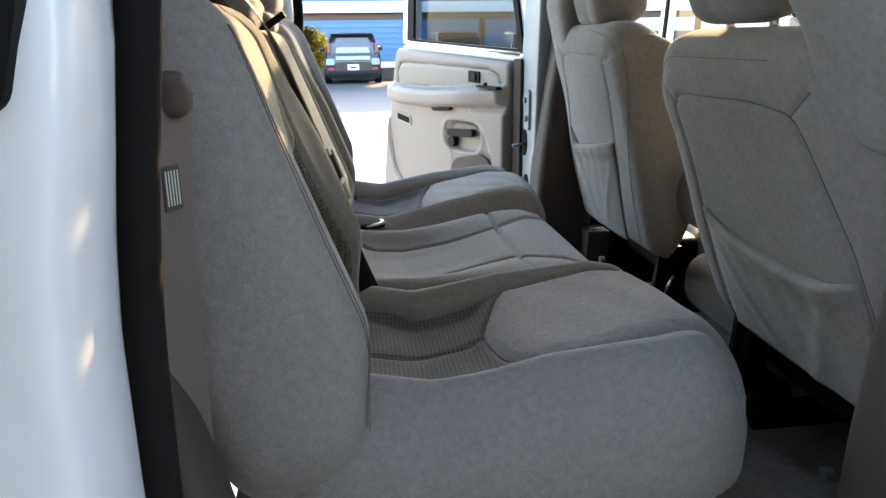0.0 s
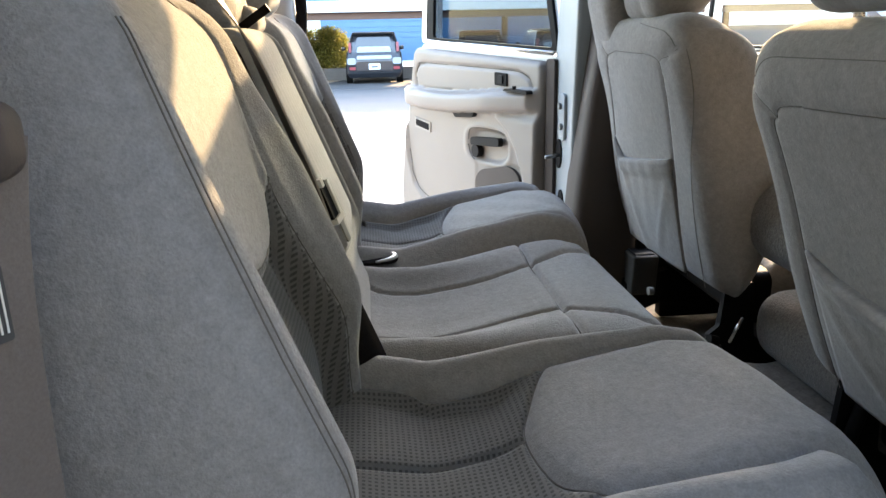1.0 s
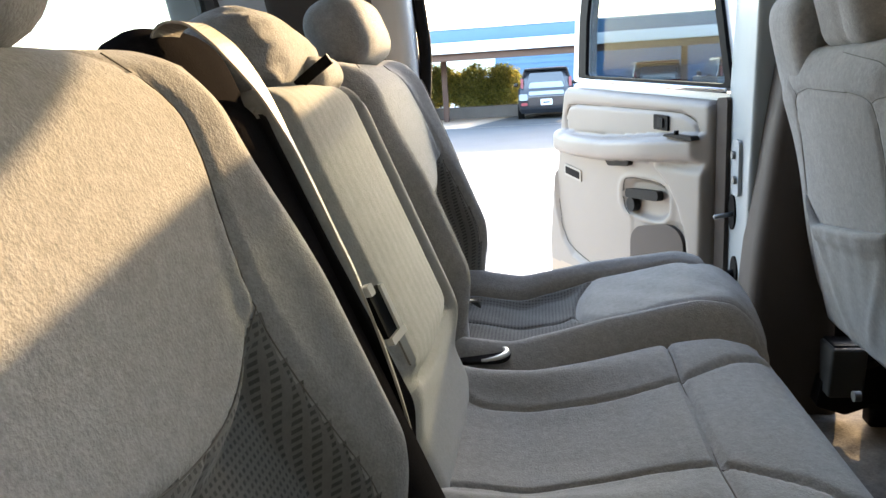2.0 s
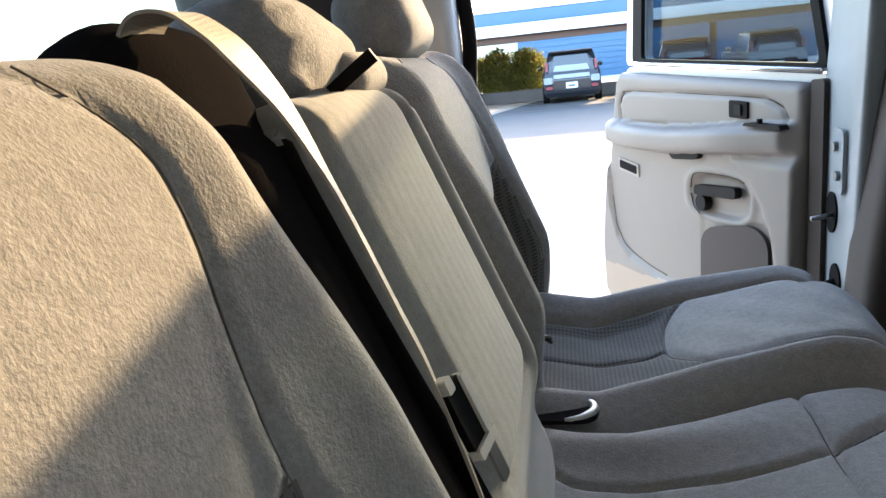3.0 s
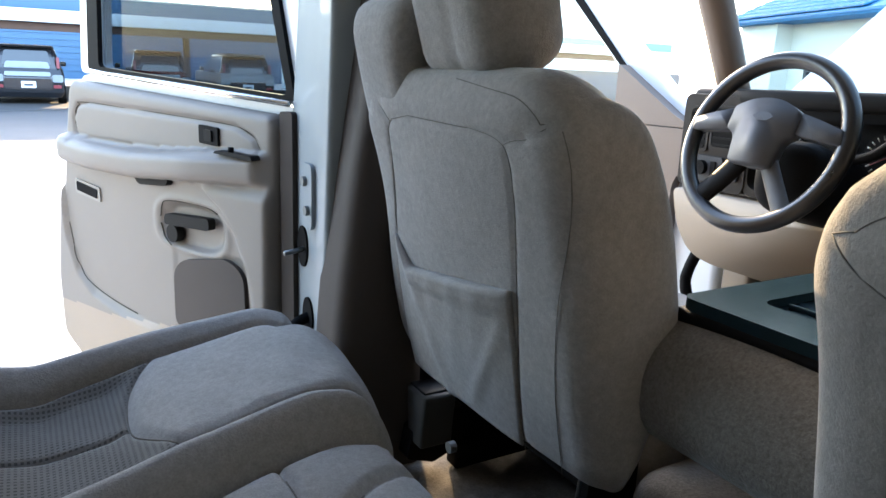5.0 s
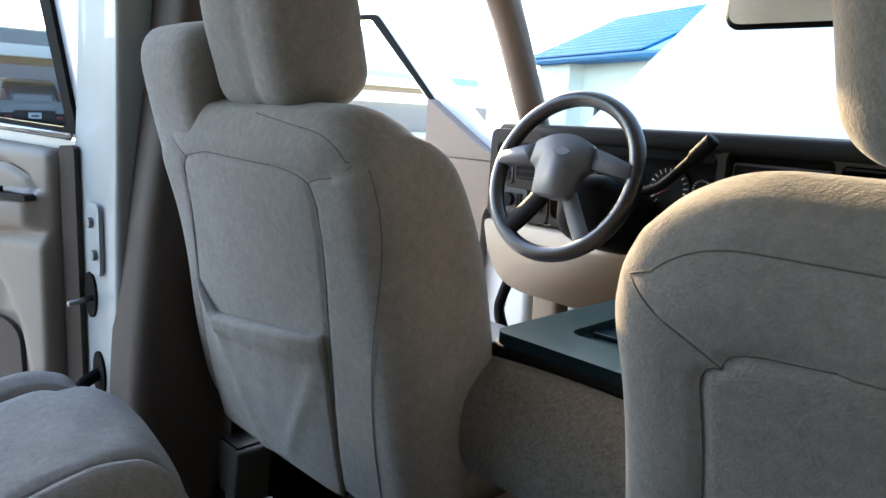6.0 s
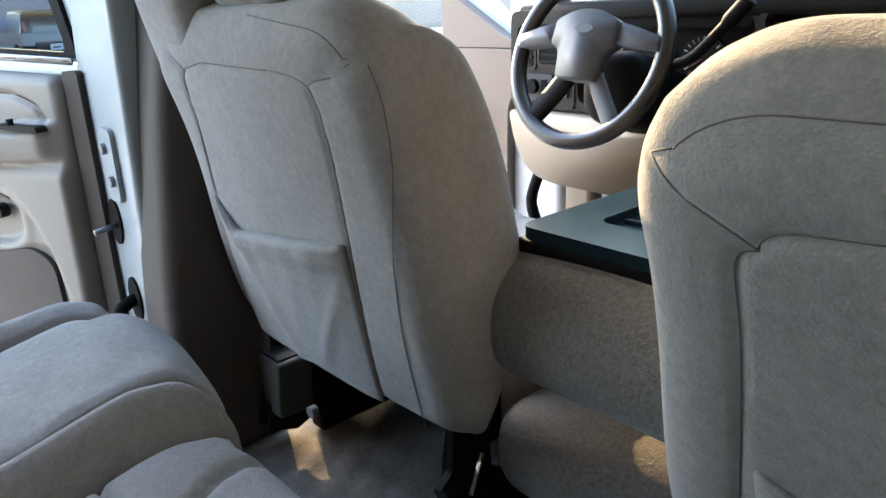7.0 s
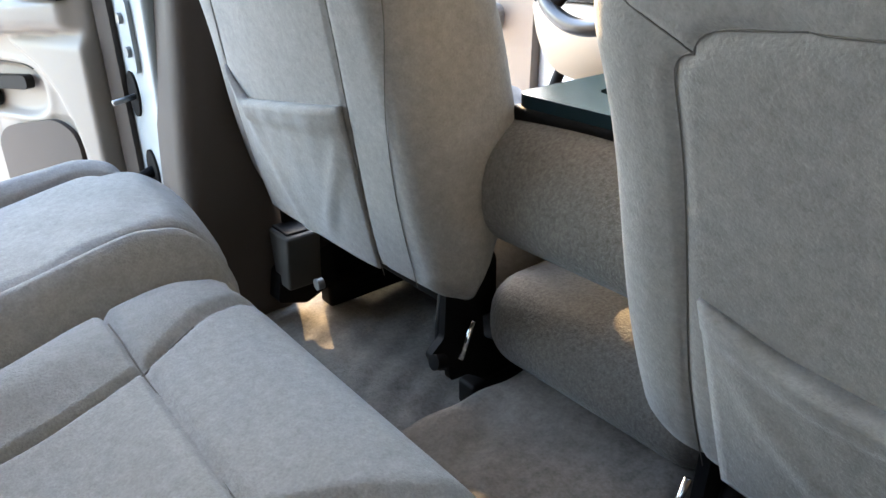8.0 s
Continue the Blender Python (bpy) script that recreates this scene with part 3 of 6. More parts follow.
def front_seat(s, x12, recline, top, ut, head, vi, vp, slant, narrow, tower_v, hem_line, flare, label):
    """A front bucket seat; s: +1 driver's side; x12: its rear face at z = 1.2."""
    yc = 0.415
    seat = root("front_seat", (x12 + 0.28, s * yc, 0.74), label, "car seat", "front seats")
    ax = seat_axes((x12, s * yc, 1.2), recline, s)
    c = math.cos(recline)
    u0 = (0.945 - 1.2) / c
    u1 = top
    P, F = soft_box((u0, -vi, -0.17), (u1, 0.275, 0.0), (0.050, 0.050, 0.058), (0.0045, 0.0045, 0.03), True)
    panel = [
        [(u0 + 0.01, -vp + slant), (0.0, -vp + slant * 0.45), (ut - 0.08, -vp + slant * 0.08), (ut - 0.03, -vp), (ut - 0.010, -vp + 0.004), (ut - 0.002, -vp + 0.014), (ut + 0.004, -vp + 0.035), (ut + 0.008, -vp + 0.075)],
        [(ut - 0.006, -vp + 0.009), (ut + 0.034, -vi + 0.012)],
        [(u0 + 0.01, 0.214), (0.0, 0.200), (ut - 0.04, 0.158), (ut - 0.010, 0.144), (ut, 0.124)],
        [(ut - 0.004, 0.136), (ut + 0.03, 0.190)]]
    c0, c1 = ((u1 - 0.006, -vi + 0.21), (u1 - 0.024, -vi + 0.024)) if s > 0 else ((u1 - 0.022, 0.10), (u1 - 0.022, -vi + 0.022))
    cap = [[c0, c1], [c1, (ut + 0.034, -vi + 0.012)]]
    top_line = [[(ut + 0.008, -vp + 0.075), (ut + 0.010, 0.05), (ut, 0.130)]]

    def shape(P):
        pu, pv = P[:, 0].copy(), P[:, 1].copy()
        L = (pu - u0) / (u1 - u0)
        P = P.copy()
        # the front rounds off in a wide arc towards the top
        arc = 1 - np.sqrt(1 - np.clip((pu - u1 + 0.25) / 0.265, 0, 1) ** 2)
        P[:, 2] *= 1 - 0.74 * arc
        P[:, 2] += smooth01(-0.02, -0.14, P[:, 2]) * 0.09 * smooth01(0.34, 0.03, L)
        rear = smooth01(-0.06, -0.005, P[:, 2])
        d = seams(pu, pv, panel, 0.0030, 0.0042, 0.013)
        d = np.minimum(d, seams(pu, pv, cap + top_line, 0.0014, 0.0045, 0.012))
        P[:, 2] += rear * (d + 0.006 * np.cos(pv / 0.265 * 1.3) - 0.003 + 0.0018 * np.sin(pu * 19 + pv * 13) - 0.006 * smooth01(u1 - 0.12, u1, pu) ** 2)
        P = round_corner(P, u1, -vi, 0.095 if s > 0 else 0.110, 1, -1)
        P = round_corner(P, u1, 0.275, 0.09, 1, 1)
        P = round_corner(P, u0, -vi, 0.06, -1, -1)
        P = round_corner(P, u0, 0.275, 0.10, -1, 1)
        P[:, 1] *= np.where(P[:, 1] > 0, 1 - narrow * smooth01(0.10, 0.80, L), 1 + flare[0] + (flare[1] - flare[0]) * smooth01(0.10, 0.85, L))
        return to_world(P, ax)

    back = mesh_part("backrest", shape(P), oriented(F, s), VELOUR_TAN, seat)
    corner_seam = [[(u0 + 0.02, -vi + 0.012 + slant), (-0.10, -vi + 0.012 + slant * 0.75), (0.0, -vi + 0.012 + slant * 0.5), (0.12, -vi + 0.014 + slant * 0.08), (ut + 0.02, -vi + 0.010)]]

    def on_corner(q):
        k = np.clip(np.maximum((-vi + 0.050 - q[:, 1]) / 0.050, (q[:, 0] - u1 + 0.050) / 0.050), 0, 0.95)
        return shape(np.column_stack([q, -0.058 * (1 - np.sqrt(1 - k * k)) + 0.0008]))
    thread((corner_seam if s > 0 else []) + panel + cap + top_line, on_corner, back)
    # tall outboard shoulder that holds the belt
    P, F = soft_box((u1 - 0.13, 0.0, -0.105), (u1 + 0.094, 0.155, -0.004), (0.05, 0.035, 0.035), 0.02)
    P[:, 1] -= 0.012 * smooth01(u1 - 0.05, u1 + 0.09, P[:, 0]) * smooth01(0.055, 0.155, P[:, 1])
    P[:, 1] -= 0.025 * smooth01(u1 - 0.0, u1 + 0.07, P[:, 0]) * smooth01(0.075, -0.005, P[:, 1])
    P[:, 1] += tower_v
    mesh_part("belt_tower", to_world(P, ax), oriented(F, s), VELOUR_TAN, seat)
    # pocket with a sagging hem
    nu, nv = 26, 44
    grid, F2 = [], []
    ub = (0.968 - 1.2) / c
    for i in range(nu + 1):
        for j in range(nv + 1):
            k = (j / nv) * 2 - 1
            f = i / nu
            ut2 = float(soft_profile(k, [-1.0, -0.7, -0.2, 0.3, 0.65, 1.0], hem_line))
            u = ub + (ut2 - ub) * f
            v_in = -vp + 0.003 + slant * float(np.interp(u, [u0, 0.0, ut - 0.03], [1.0, 0.45, 0.0]))
            v_out = float(np.interp(u, [u0, 0.0, ut - 0.04], [0.206, 0.196, 0.155])) * (1 - narrow * float(smooth01(0.10, 0.80, np.float64((u - u0) / (u1 - u0)))))
            v = v_in + (v_out - v_in) * j / nv
            bulge = 0.006 + 0.010 * f ** 3 * (1 - k ** 4) + 0.003 * math.sin(math.pi * f)
            crease = 0.0045 * math.exp(-((k + 0.92 - (0.85 - f) * 0.85) / 0.09) ** 2) * math.sin(math.pi * min(1, f * 1.15)) + 0.003 * math.exp(-((k - 0.62 + (0.9 - f) * 0.5) / 0.10) ** 2)
            hem = 0.0042 * (1 if f > 0.88 else 0) + 0.0008 * math.sin(17 * k + 5 * f) * f
            edge = 1 - abs(k) ** 6 * 0.62
            grid.append((u, v, (bulge + crease + hem) * edge))
    n = len(grid)
    grid += [(p[0], p[1], 0.0) for p in grid]
    w1 = nv + 1
    for i in range(nu):
        for j in range(nv):
            a = i * w1 + j
            F2.append((a, a + 1, a + w1 + 1, a + w1))
            F2.append((n + a, n + a + w1, n + a + w1 + 1, n + a + 1))
    for i in range(nu):
        a, b = i * w1, i * w1 + nv
        F2 += [(a, a + w1, n + a + w1, n + a), (b + w1, b, n + b, n + b + w1)]
    for j in range(nv):
        a, b = j, nu * w1 + j
        F2 += [(a + 1, a, n + a, n + a + 1), (b, b + 1, n + b + 1, n + b)]
    mesh_part("map_pocket", to_world(np.array(grid), ax), oriented(F2, -s), VELOUR_TAN, seat, "sagging cloth map pocket with a stitched hem")
    # head restraint on two posts
    hu = u1 + (-0.007 if s > 0 else 0.014)
    P, F = soft_box((hu - 0.012, head, -0.155), (hu + 0.235, head + 0.205, -0.030), (0.04, 0.045, 0.05), 0.012)
    k = (P[:, 0] - hu) / 0.26
    hm = head + 0.102
    P[:, 1] = hm + (P[:, 1] - hm) * (0.95 + 0.09 * smooth01(0.0, 0.7, k))
    rear = smooth01(-0.085, -0.04, P[:, 2])
    for vv in (hm - 0.02,):
        P[:, 2] += rear * seam(P[:, 0], P[:, 1], [(hu, vv * 0.9), (hu + 0.3, vv)], 0.004, 0.006, 0.018)
    P[:, 2] -= 0.02 * smooth01(0.3, 1.0, k)
    mesh_part("head_restraint", to_world(P, ax), oriented(F, s), VELOUR_TAN, seat)
    for v in (hm - 0.055, hm + 0.055):
        a = to_world(np.array([(hu - 0.08, v, -0.06), (hu + 0.05, v, -0.09)]), ax)
        tube("post", [a[0], a[1]], 0.007, CHROME, seat, "chrome head restraint post")
    # cushion, base and runners
    P, F = soft_box((x12 + 0.20, -0.235, 0.850), (x12 + 0.66, 0.26, 1.005), 0.05, 0.03)
    P[:, 2] += np.where(P[:, 2] > 0.93, 0.035 * smooth01(0.15, 0.22, np.abs(P[:, 1])) + 0.045 * smooth01(x12 + 0.3, x12 + 0.6, P[:, 0]), 0)
    P[:, 1] = s * (yc + P[:, 1])
    mesh_part("cushion", P, oriented(F, s), VELOUR_TAN, seat)
    # outboard valance, open below at its rear end
    sm = frame_axes((0, s * (yc + 0.232), 0), (1, 0, 0), (0, 0, 1))
    plate("side_valance", rounded([(x12 + 0.085, 0.790), (x12 + 0.165, 0.785), (x12 + 0.175, 0.744), (x12 + 0.66, 0.744), (x12 + 0.68, 0.93), (x12 + 0.085, 0.945)], 0.006), sm, 0.012, BLACK, seat, "black seat side valance", 0.003)
    box_part("front_valance", (x12 + 0.60, s * yc - 0.225, 0.744), (x12 + 0.615, s * yc + 0.225, 0.87), 0.004, BLACK, seat, "dark seat base front", None, 0.1)
    for v in (-0.205, 0.20):
        P, F = soft_box((x12 + 0.14, v - 0.02, 0.745), (x12 + 0.62, v + 0.02, 0.79), 0.008, 0.1)
        P[:, 1] = s * (yc + P[:, 1])
        mesh_part("runner", P, oriented(F, s), BLACK, seat)
    # inboard bracket: bent black plate, release link and a bright bolt
    def sb(pts, r, mat, label=""):
        return tube("bracket", [(x12 + a_, s * (yc + b_), c_) for a_, b_, c_ in pts], r, mat, seat, label, segs=8)
    bm_ = frame_axes((x12 + 0.115, s * (yc - 0.215), 0.0), (1, 0, 0), (0, 0, 1))
    plate("side_plate", rounded([(-0.045, 0.868), (-0.034, 0.846), (-0.014, 0.850), (-0.010, 0.814), (0.022, 0.812), (0.055, 0.788), (0.110, 0.784), (0.105, 0.825), (0.052, 0.862), (0.042, 0.975), (-0.014, 0.975), (-0.020, 0.888)], 0.006), bm_, 0.012 * -s, BLACK, seat, "black stamped seat bracket", 0.002)
    sb([(0.125, -0.185, 0.97), (0.11, -0.19, 0.89), (0.10, -0.20, 0.83)], 0.010, BLACK)
    sb([(0.128, -0.236, 0.912), (0.105, -0.238, 0.862)], 0.004, CHROME, "bright release link")
    disc("bolt", (x12 + 0.088, s * (yc - 0.222), 0.858), (-1, 0, 0.3), 0.011, 0.018, BLACK, seat)
    # outboard recliner cover: a tapered open box with a black bracket under it
    P, F = soft_box((x12 + 0.055, 0.165, 0.815), (x12 + 0.12, 0.218, 0.918), 0.006, 0.03)
    P[:, 1] = P[:, 1] + (P[:, 1] - 0.195) * 0.35 * smooth01(0.82, 0.93, P[:, 2])
    P[:, 1] = s * (yc + P[:, 1])
    mesh_part("recliner_cover", P, oriented(F, s), material("recliner_grey", (0.035, 0.035, 0.034), 0.7, grain=0.1, spec=0.25) if s > 0 else GREY, seat, "grey plastic recliner cover")
    P, F = soft_box((x12 + 0.062, 0.168, 0.905), (x12 + 0.113, 0.226, 0.921), 0.003, 0.03)
    P[:, 1] = s * (yc + P[:, 1])
    mesh_part("cover_mouth", P, oriented(F, s), BLACK, seat, "dark open mouth of the cover")
    pb = frame_axes((0, s * (yc + 0.195), 0), (1, 0, 0), (0, 0, 1))
    plate("recliner_bracket", rounded([(x12 + 0.045, 0.785), (x12 + 0.10, 0.766), (x12 + 0.16, 0.79), (x12 + 0.16, 0.87), (x12 + 0.055, 0.84)], 0.006), pb, -0.035 * s, BLACK, seat, "black stamped recliner bracket", 0.002)
    disc("bolt", (x12 + 0.085, s * (yc + 0.10), 0.85), (-1, 0, 0), 0.010, 0.012, STEEL, seat)
    P, F = soft_box((x12 + 0.155, -0.20, 0.875), (x12 + 0.58, 0.225, 0.985), 0.02, 0.05)
    P[:, 1] = s * (yc + P[:, 1])
    mesh_part("seat_pan", P, oriented(F, s), BLACK, seat)
    return seat


front_seat(1, 0.260, radians(15.2), 0.270, 0.205, -0.156, 0.286, 0.190, 0.072, 0.27, 0.045, [0.012, 0.004, -0.008, -0.020, -0.028, 0.018], (0.0, 0.035), "taupe velour driver's seat with a sagging map pocket")
front_seat(-1, 0.226, radians(22.0), 0.250, 0.168, -0.142, 0.266, 0.186, -0.004, 0.08, 0.165, [-0.026, -0.048, -0.062, -0.066, -0.058, -0.036], (0.105, -0.015), "taupe velour passenger seat with a map pocket, top in the sun")

# centre seat folded into a console between the front seats
con = root("centre_console", (0.6, 0.0, 0.80), "velour centre console with a dark tray, between the front seats", "console")


def con_warp(P):
    P = P.copy()
    P[:, 2] += 0.012 * np.cos(P[:, 1] * 8) * (P[:, 2] > 1.12)
    P[:, 0] += -0.02 * np.cos((P[:, 2] - 1.12) * 14) * (P[:, 0] < 0.6)
    return P


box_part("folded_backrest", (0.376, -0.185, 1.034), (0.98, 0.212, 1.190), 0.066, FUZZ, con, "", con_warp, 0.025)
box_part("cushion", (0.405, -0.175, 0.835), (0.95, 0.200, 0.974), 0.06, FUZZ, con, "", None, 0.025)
box_part("tray_base", (0.412, -0.150, 1.178), (0.93, 0.146, 1.208), 0.008, BLACK, con, "black plastic tray edge")
tray_m = pose(0.667, -0.002, 1.206)
plate("tray_top", rounded(rect(0.50, 0.285), 0.022), tray_m, 0.016, TRAY, con, "slate blue-grey console lid", 0.004, hole=rounded(rect(0.36, 0.17), 0.02))
plate("tray_well", rounded(rect(0.37, 0.18), 0.02), tray_m, 0.005, TRAY, con)
for k in range(3):
    box_part("tray_rib", (0.53 + 0.10 * k, -0.080, 1.210), (0.536 + 0.10 * k, 0.076, 1.2165), 0.002, TRAY, con, "", None, 0.05)
box_part("tray_pad", (0.925, -0.14, 1.10), (1.04, 0.15, 1.225), 0.02, TAN, con, "tan pad ahead of the lid")
box_part("hinge_bracket", (0.56, 0.09, 0.98), (0.66, 0.15, 1.06), 0.02, BLACK, con)

# ---- rear bench ----
bench = root("rear_bench_seat", (-0.15, 0, 0.74), "grey velour rear bench seat with checked inserts, folded 60/40", "bench seat")


def uv_mesh(name, P, F, keep, mat, parent, uv, label=""):
    used = sorted({i for f, k in zip(F, keep) if k for i in f})
    remap = {i: n for n, i in enumerate(used)}
    faces = [tuple(remap[i] for i in f) for f, k in zip(F, keep) if k]
    return mesh_part(name, P[used], faces, mat, parent, label, True, uv[used])


def split_shift(x):
    """How far the split between the cushions moves outwards towards their front edge."""
    return np.interp(x, [-0.25, -0.10, 0.0, 0.08], [0.0, 0.030, 0.052, 0.060])


def taper(P):
    """The outer cushion's front edge runs back towards the middle of the bench."""
    P = P.copy()
    lim = np.interp(P[:, 1], [0.195, 0.26, 0.36, 0.48, 0.65], [0.116, 0.120, 0.136, 0.152, 0.157])
    P[:, 1] += split_shift(P[:, 0]) * (1 - smooth01(0.20, 0.42, P[:, 1]))
    P[:, 0] = np.where(P[:, 0] > -0.1, -0.1 + (P[:, 0] + 0.1) * (lim + 0.1) / 0.265, P[:, 0])
    return P


def side_cushion(s):
    """An outer seat cushion of the bench; built for the driver's side, mirrored by s."""
    y0, y1 = 0.195, 0.645
    P, F = soft_box((-0.44, y0, 0.885), (0.165, y1, 1.05), (0.045, 0.045, 0.055), (0.0045, 0.0045, 0.03), True)
    gx, gy = P[:, 0].copy(), P[:, 1].copy()
    top = smooth01(0.98, 1.035, P[:, 2])
    out_line = [(-0.5, 0.545), (-0.30, 0.545), (-0.20, 0.560), (-0.12, 0.555), (0.02, 0.560), (0.19, 0.568)]
    in_line = [(-0.5, 0.275), (-0.30, 0.275), (-0.25, 0.298), (-0.20, 0.295), (-0.12, 0.285), (0.02, 0.268), (0.19, 0.258)]
    f_line = [(-0.12, 0.555), (-0.155, 0.50), (-0.165, 0.413), (-0.150, 0.36), (-0.120, 0.285)]
    c_line = [(-0.165, 0.413), (-0.24, 0.420), (-0.5, 0.425)]
    out_line, in_line, f_line = eased(out_line), eased(in_line), eased(f_line)
    # the mesh runs along the sewn lines
    side = lambda line, v: np.interp(v, [p[0] for p in line], [p[1] for p in line])
    x = gx + (np.interp(gy, [p[1] for p in f_line[::-1]], [p[0] for p in f_line[::-1]]) + 0.145) * np.exp(-((gx + 0.145) / 0.05) ** 2)
    y = gy + (side(out_line, x) - 0.556) * np.exp(-((gy - 0.556) / 0.04) ** 2) + (side(in_line, x) - 0.282) * np.exp(-((gy - 0.282) / 0.04) ** 2)
    P[:, 0], P[:, 1] = x, y

    def relief(x, y):
        h = seams(x, y, [out_line, in_line], 0.015, 0.0042, 0.020)
        h = np.minimum(h, seams(x, y, [f_line, c_line], 0.007, 0.004, 0.018))
        yo = np.interp(x, [p[0] for p in out_line], [p[1] for p in out_line])
        yi = np.interp(x, [p[0] for p in in_line], [p[1] for p in in_line])
        mid = smooth01(yi - 0.005, yi + 0.03, y) * (1 - smooth01(yo - 0.03, yo + 0.005, y))
        h += 0.012 + soft_profile(x, [-0.44, -0.34, -0.26, -0.20, -0.125, -0.04, 0.04, 0.10, 0.165], [-0.004, -0.008, -0.022, -0.012, 0.010, 0.026, 0.040, 0.034, -0.012])
        h += np.interp(x, [-0.40, -0.20, 0.0, 0.12], [0.034, 0.032, 0.014, 0.006]) * np.exp(-((y - (yo + 0.625) / 2) / 0.030) ** 2)
        h += np.interp(x, [-0.40, -0.20, 0.0, 0.12], [0.020, 0.024, 0.012, 0.006]) * np.exp(-((y - (yi + 0.215) / 2) / 0.028) ** 2)
        h += -0.016 * mid * smooth01(-0.13, -0.19, x) + 0.006 * mid * smooth01(-0.17, -0.10, x)
        h += -0.014 * smooth01(0.61, 0.66, y)
        h += 0.0012 * np.sin(x * 60 + 9 * y) * np.sin(y * 45) * mid
        return h

    h = relief(x, y)
    P[:, 2] += h * np.clip((P[:, 2] - 0.885) / 0.165, 0, 1)
    flat = lambda q: taper(round_corner(round_corner(np.column_stack([q, np.zeros(len(q))]), 0.165, y1, 0.15, 1, 1), 0.165, y0, 0.05, 1, -1))

    def on_top(q):
        w = flat(q)
        w[:, 2] = 1.05 + relief(q[:, 0], q[:, 1]) + 0.0010
        w[:, 1] *= s
        return w
    thread([[p for p in line if -0.24 < p[0] < 0.1] for line in (out_line, in_line)] + [f_line, c_line[:2]], on_top, bench, r=0.0012)
    # gathers along the front edge
    fr = smooth01(0.06, 0.13, P[:, 0]) * (1 - top)
    P[:, 0] += fr * (0.0012 * np.sin(P[:, 1] * 70 + 3 * np.sin(P[:, 1] * 23)) - 0.010 * (1.0 - P[:, 2]) / 0.11)
    P[:, 1] += np.where(y > 0.6, 1, -1) * 0.012 * np.cos((P[:, 2] - 0.97) * 14) * smooth01(0.15, 0.24, np.abs(y - 0.435))
    C = np.array([P[list(f)].mean(axis=0) for f in F])
    G = np.array([(gx[list(f)].mean(), gy[list(f)].mean()) for f in F])
    ins = (G[:, 0] < -0.145) & (G[:, 1] > 0.282) & (G[:, 1] < 0.556) & (C[:, 2] > 0.985)
    uv = np.stack([x, y], axis=1)
    P = round_corner(P, 0.165, y1, 0.15, 1, 1)
    P = round_corner(P, 0.165, y0, 0.05, 1, -1)
    P = round_corner(P, -0.44, y1, 0.05, -1, 1)
    P = taper(round_corner(P, -0.44, y0, 0.05, -1, -1))
    P[:, 1] *= s
    F = oriented(F, s)
    uv_mesh("cushion", P, F, ~ins, VELOUR, bench, uv)
    uv_mesh("cushion_insert", P, F, ins, WEAVE, bench, uv, "checked weave cushion insert")


def mid_cushion():
    P, F = soft_box((-0.44, -0.205, 0.90), (0.115, 0.205, 1.045), (0.045, 0.03, 0.05), (0.004, 0.004, 0.03), True)
    x, y = P[:, 0].copy(), P[:, 1].copy()
    top = smooth01(0.98, 1.03, P[:, 2])
    lines = [[(-0.046, -0.21), (-0.044, 0.0), (-0.046, 0.21)]]
    for k in (-1, 1):
        lines.append([(-0.45, k * 0.165), (-0.37, k * 0.145), (-0.31, k * 0.100), (-0.24, k * 0.098), (-0.12, k * 0.095), (-0.045, k * 0.105)])
        lines.append([(-0.045, k * 0.105), (-0.015, k * 0.122), (0.03, k * 0.140), (0.075, k * 0.152), (0.14, k * 0.158)])

    lines = [eased(line) for line in lines]

    def relief(x, y):
        h = seams(x, y, lines, 0.009, 0.004, 0.022)
        side = np.exp(-((np.abs(y) - 0.158) / 0.034) ** 2)
        h += 0.006 + soft_profile(x, [-0.44, -0.37, -0.30, -0.24, -0.16, -0.05, 0.03, 0.08, 0.115], [0.004, 0.0, -0.018, -0.024, -0.010, 0.016, 0.022, 0.008, -0.024])
        h += side * np.interp(x, [-0.40, -0.25, -0.08, 0.05], [0.014, 0.026, 0.012, 0.002])
        h += -0.006 * (1 - smooth01(0.04, 0.11, np.abs(y))) * smooth01(-0.06, -0.14, x)
        return h

    def widen(P):
        P = P.copy()
        P[:, 1] += np.sign(P[:, 1]) * split_shift(P[:, 0]) * smooth01(0.11, 0.205, np.abs(P[:, 1]))
        return P

    def on_top(q):
        return widen(np.column_stack([q, 1.045 + relief(q[:, 0], q[:, 1]) + 0.0010]))

    h = relief(x, y)
    P[:, 2] += h * np.clip((P[:, 2] - 0.90) / 0.145, 0, 1)
    fr = smooth01(0.03, 0.09, P[:, 0]) * (1 - top)
    P[:, 0] += fr * (0.0012 * np.sin(P[:, 1] * 80 + 3 * np.sin(P[:, 1] * 23)))
    for sx, xx in ((1, 0.115), (-1, -0.44)):
        for sy in (1, -1):
            P = round_corner(P, xx, sy * 0.205, 0.045, sx, sy)
    P = widen(P)
    thread([[p for p in line if p[0] < 0.02] for line in lines[1:]] + [[(-0.046, -0.17), (-0.044, 0.0), (-0.046, 0.17)]], on_top, bench, r=0.0010)
    mesh_part("middle_cushion", P, F, VELOUR, bench)


side_cushion(1)
side_cushion(-1)
mid_cushion()
box_part("bench_base", (-0.42, -0.60, 0.745), (0.06, 0.60, 0.90), 0.02, CARPET, bench, "carpeted seat base")

BACK_RECLINE = radians(21.3)


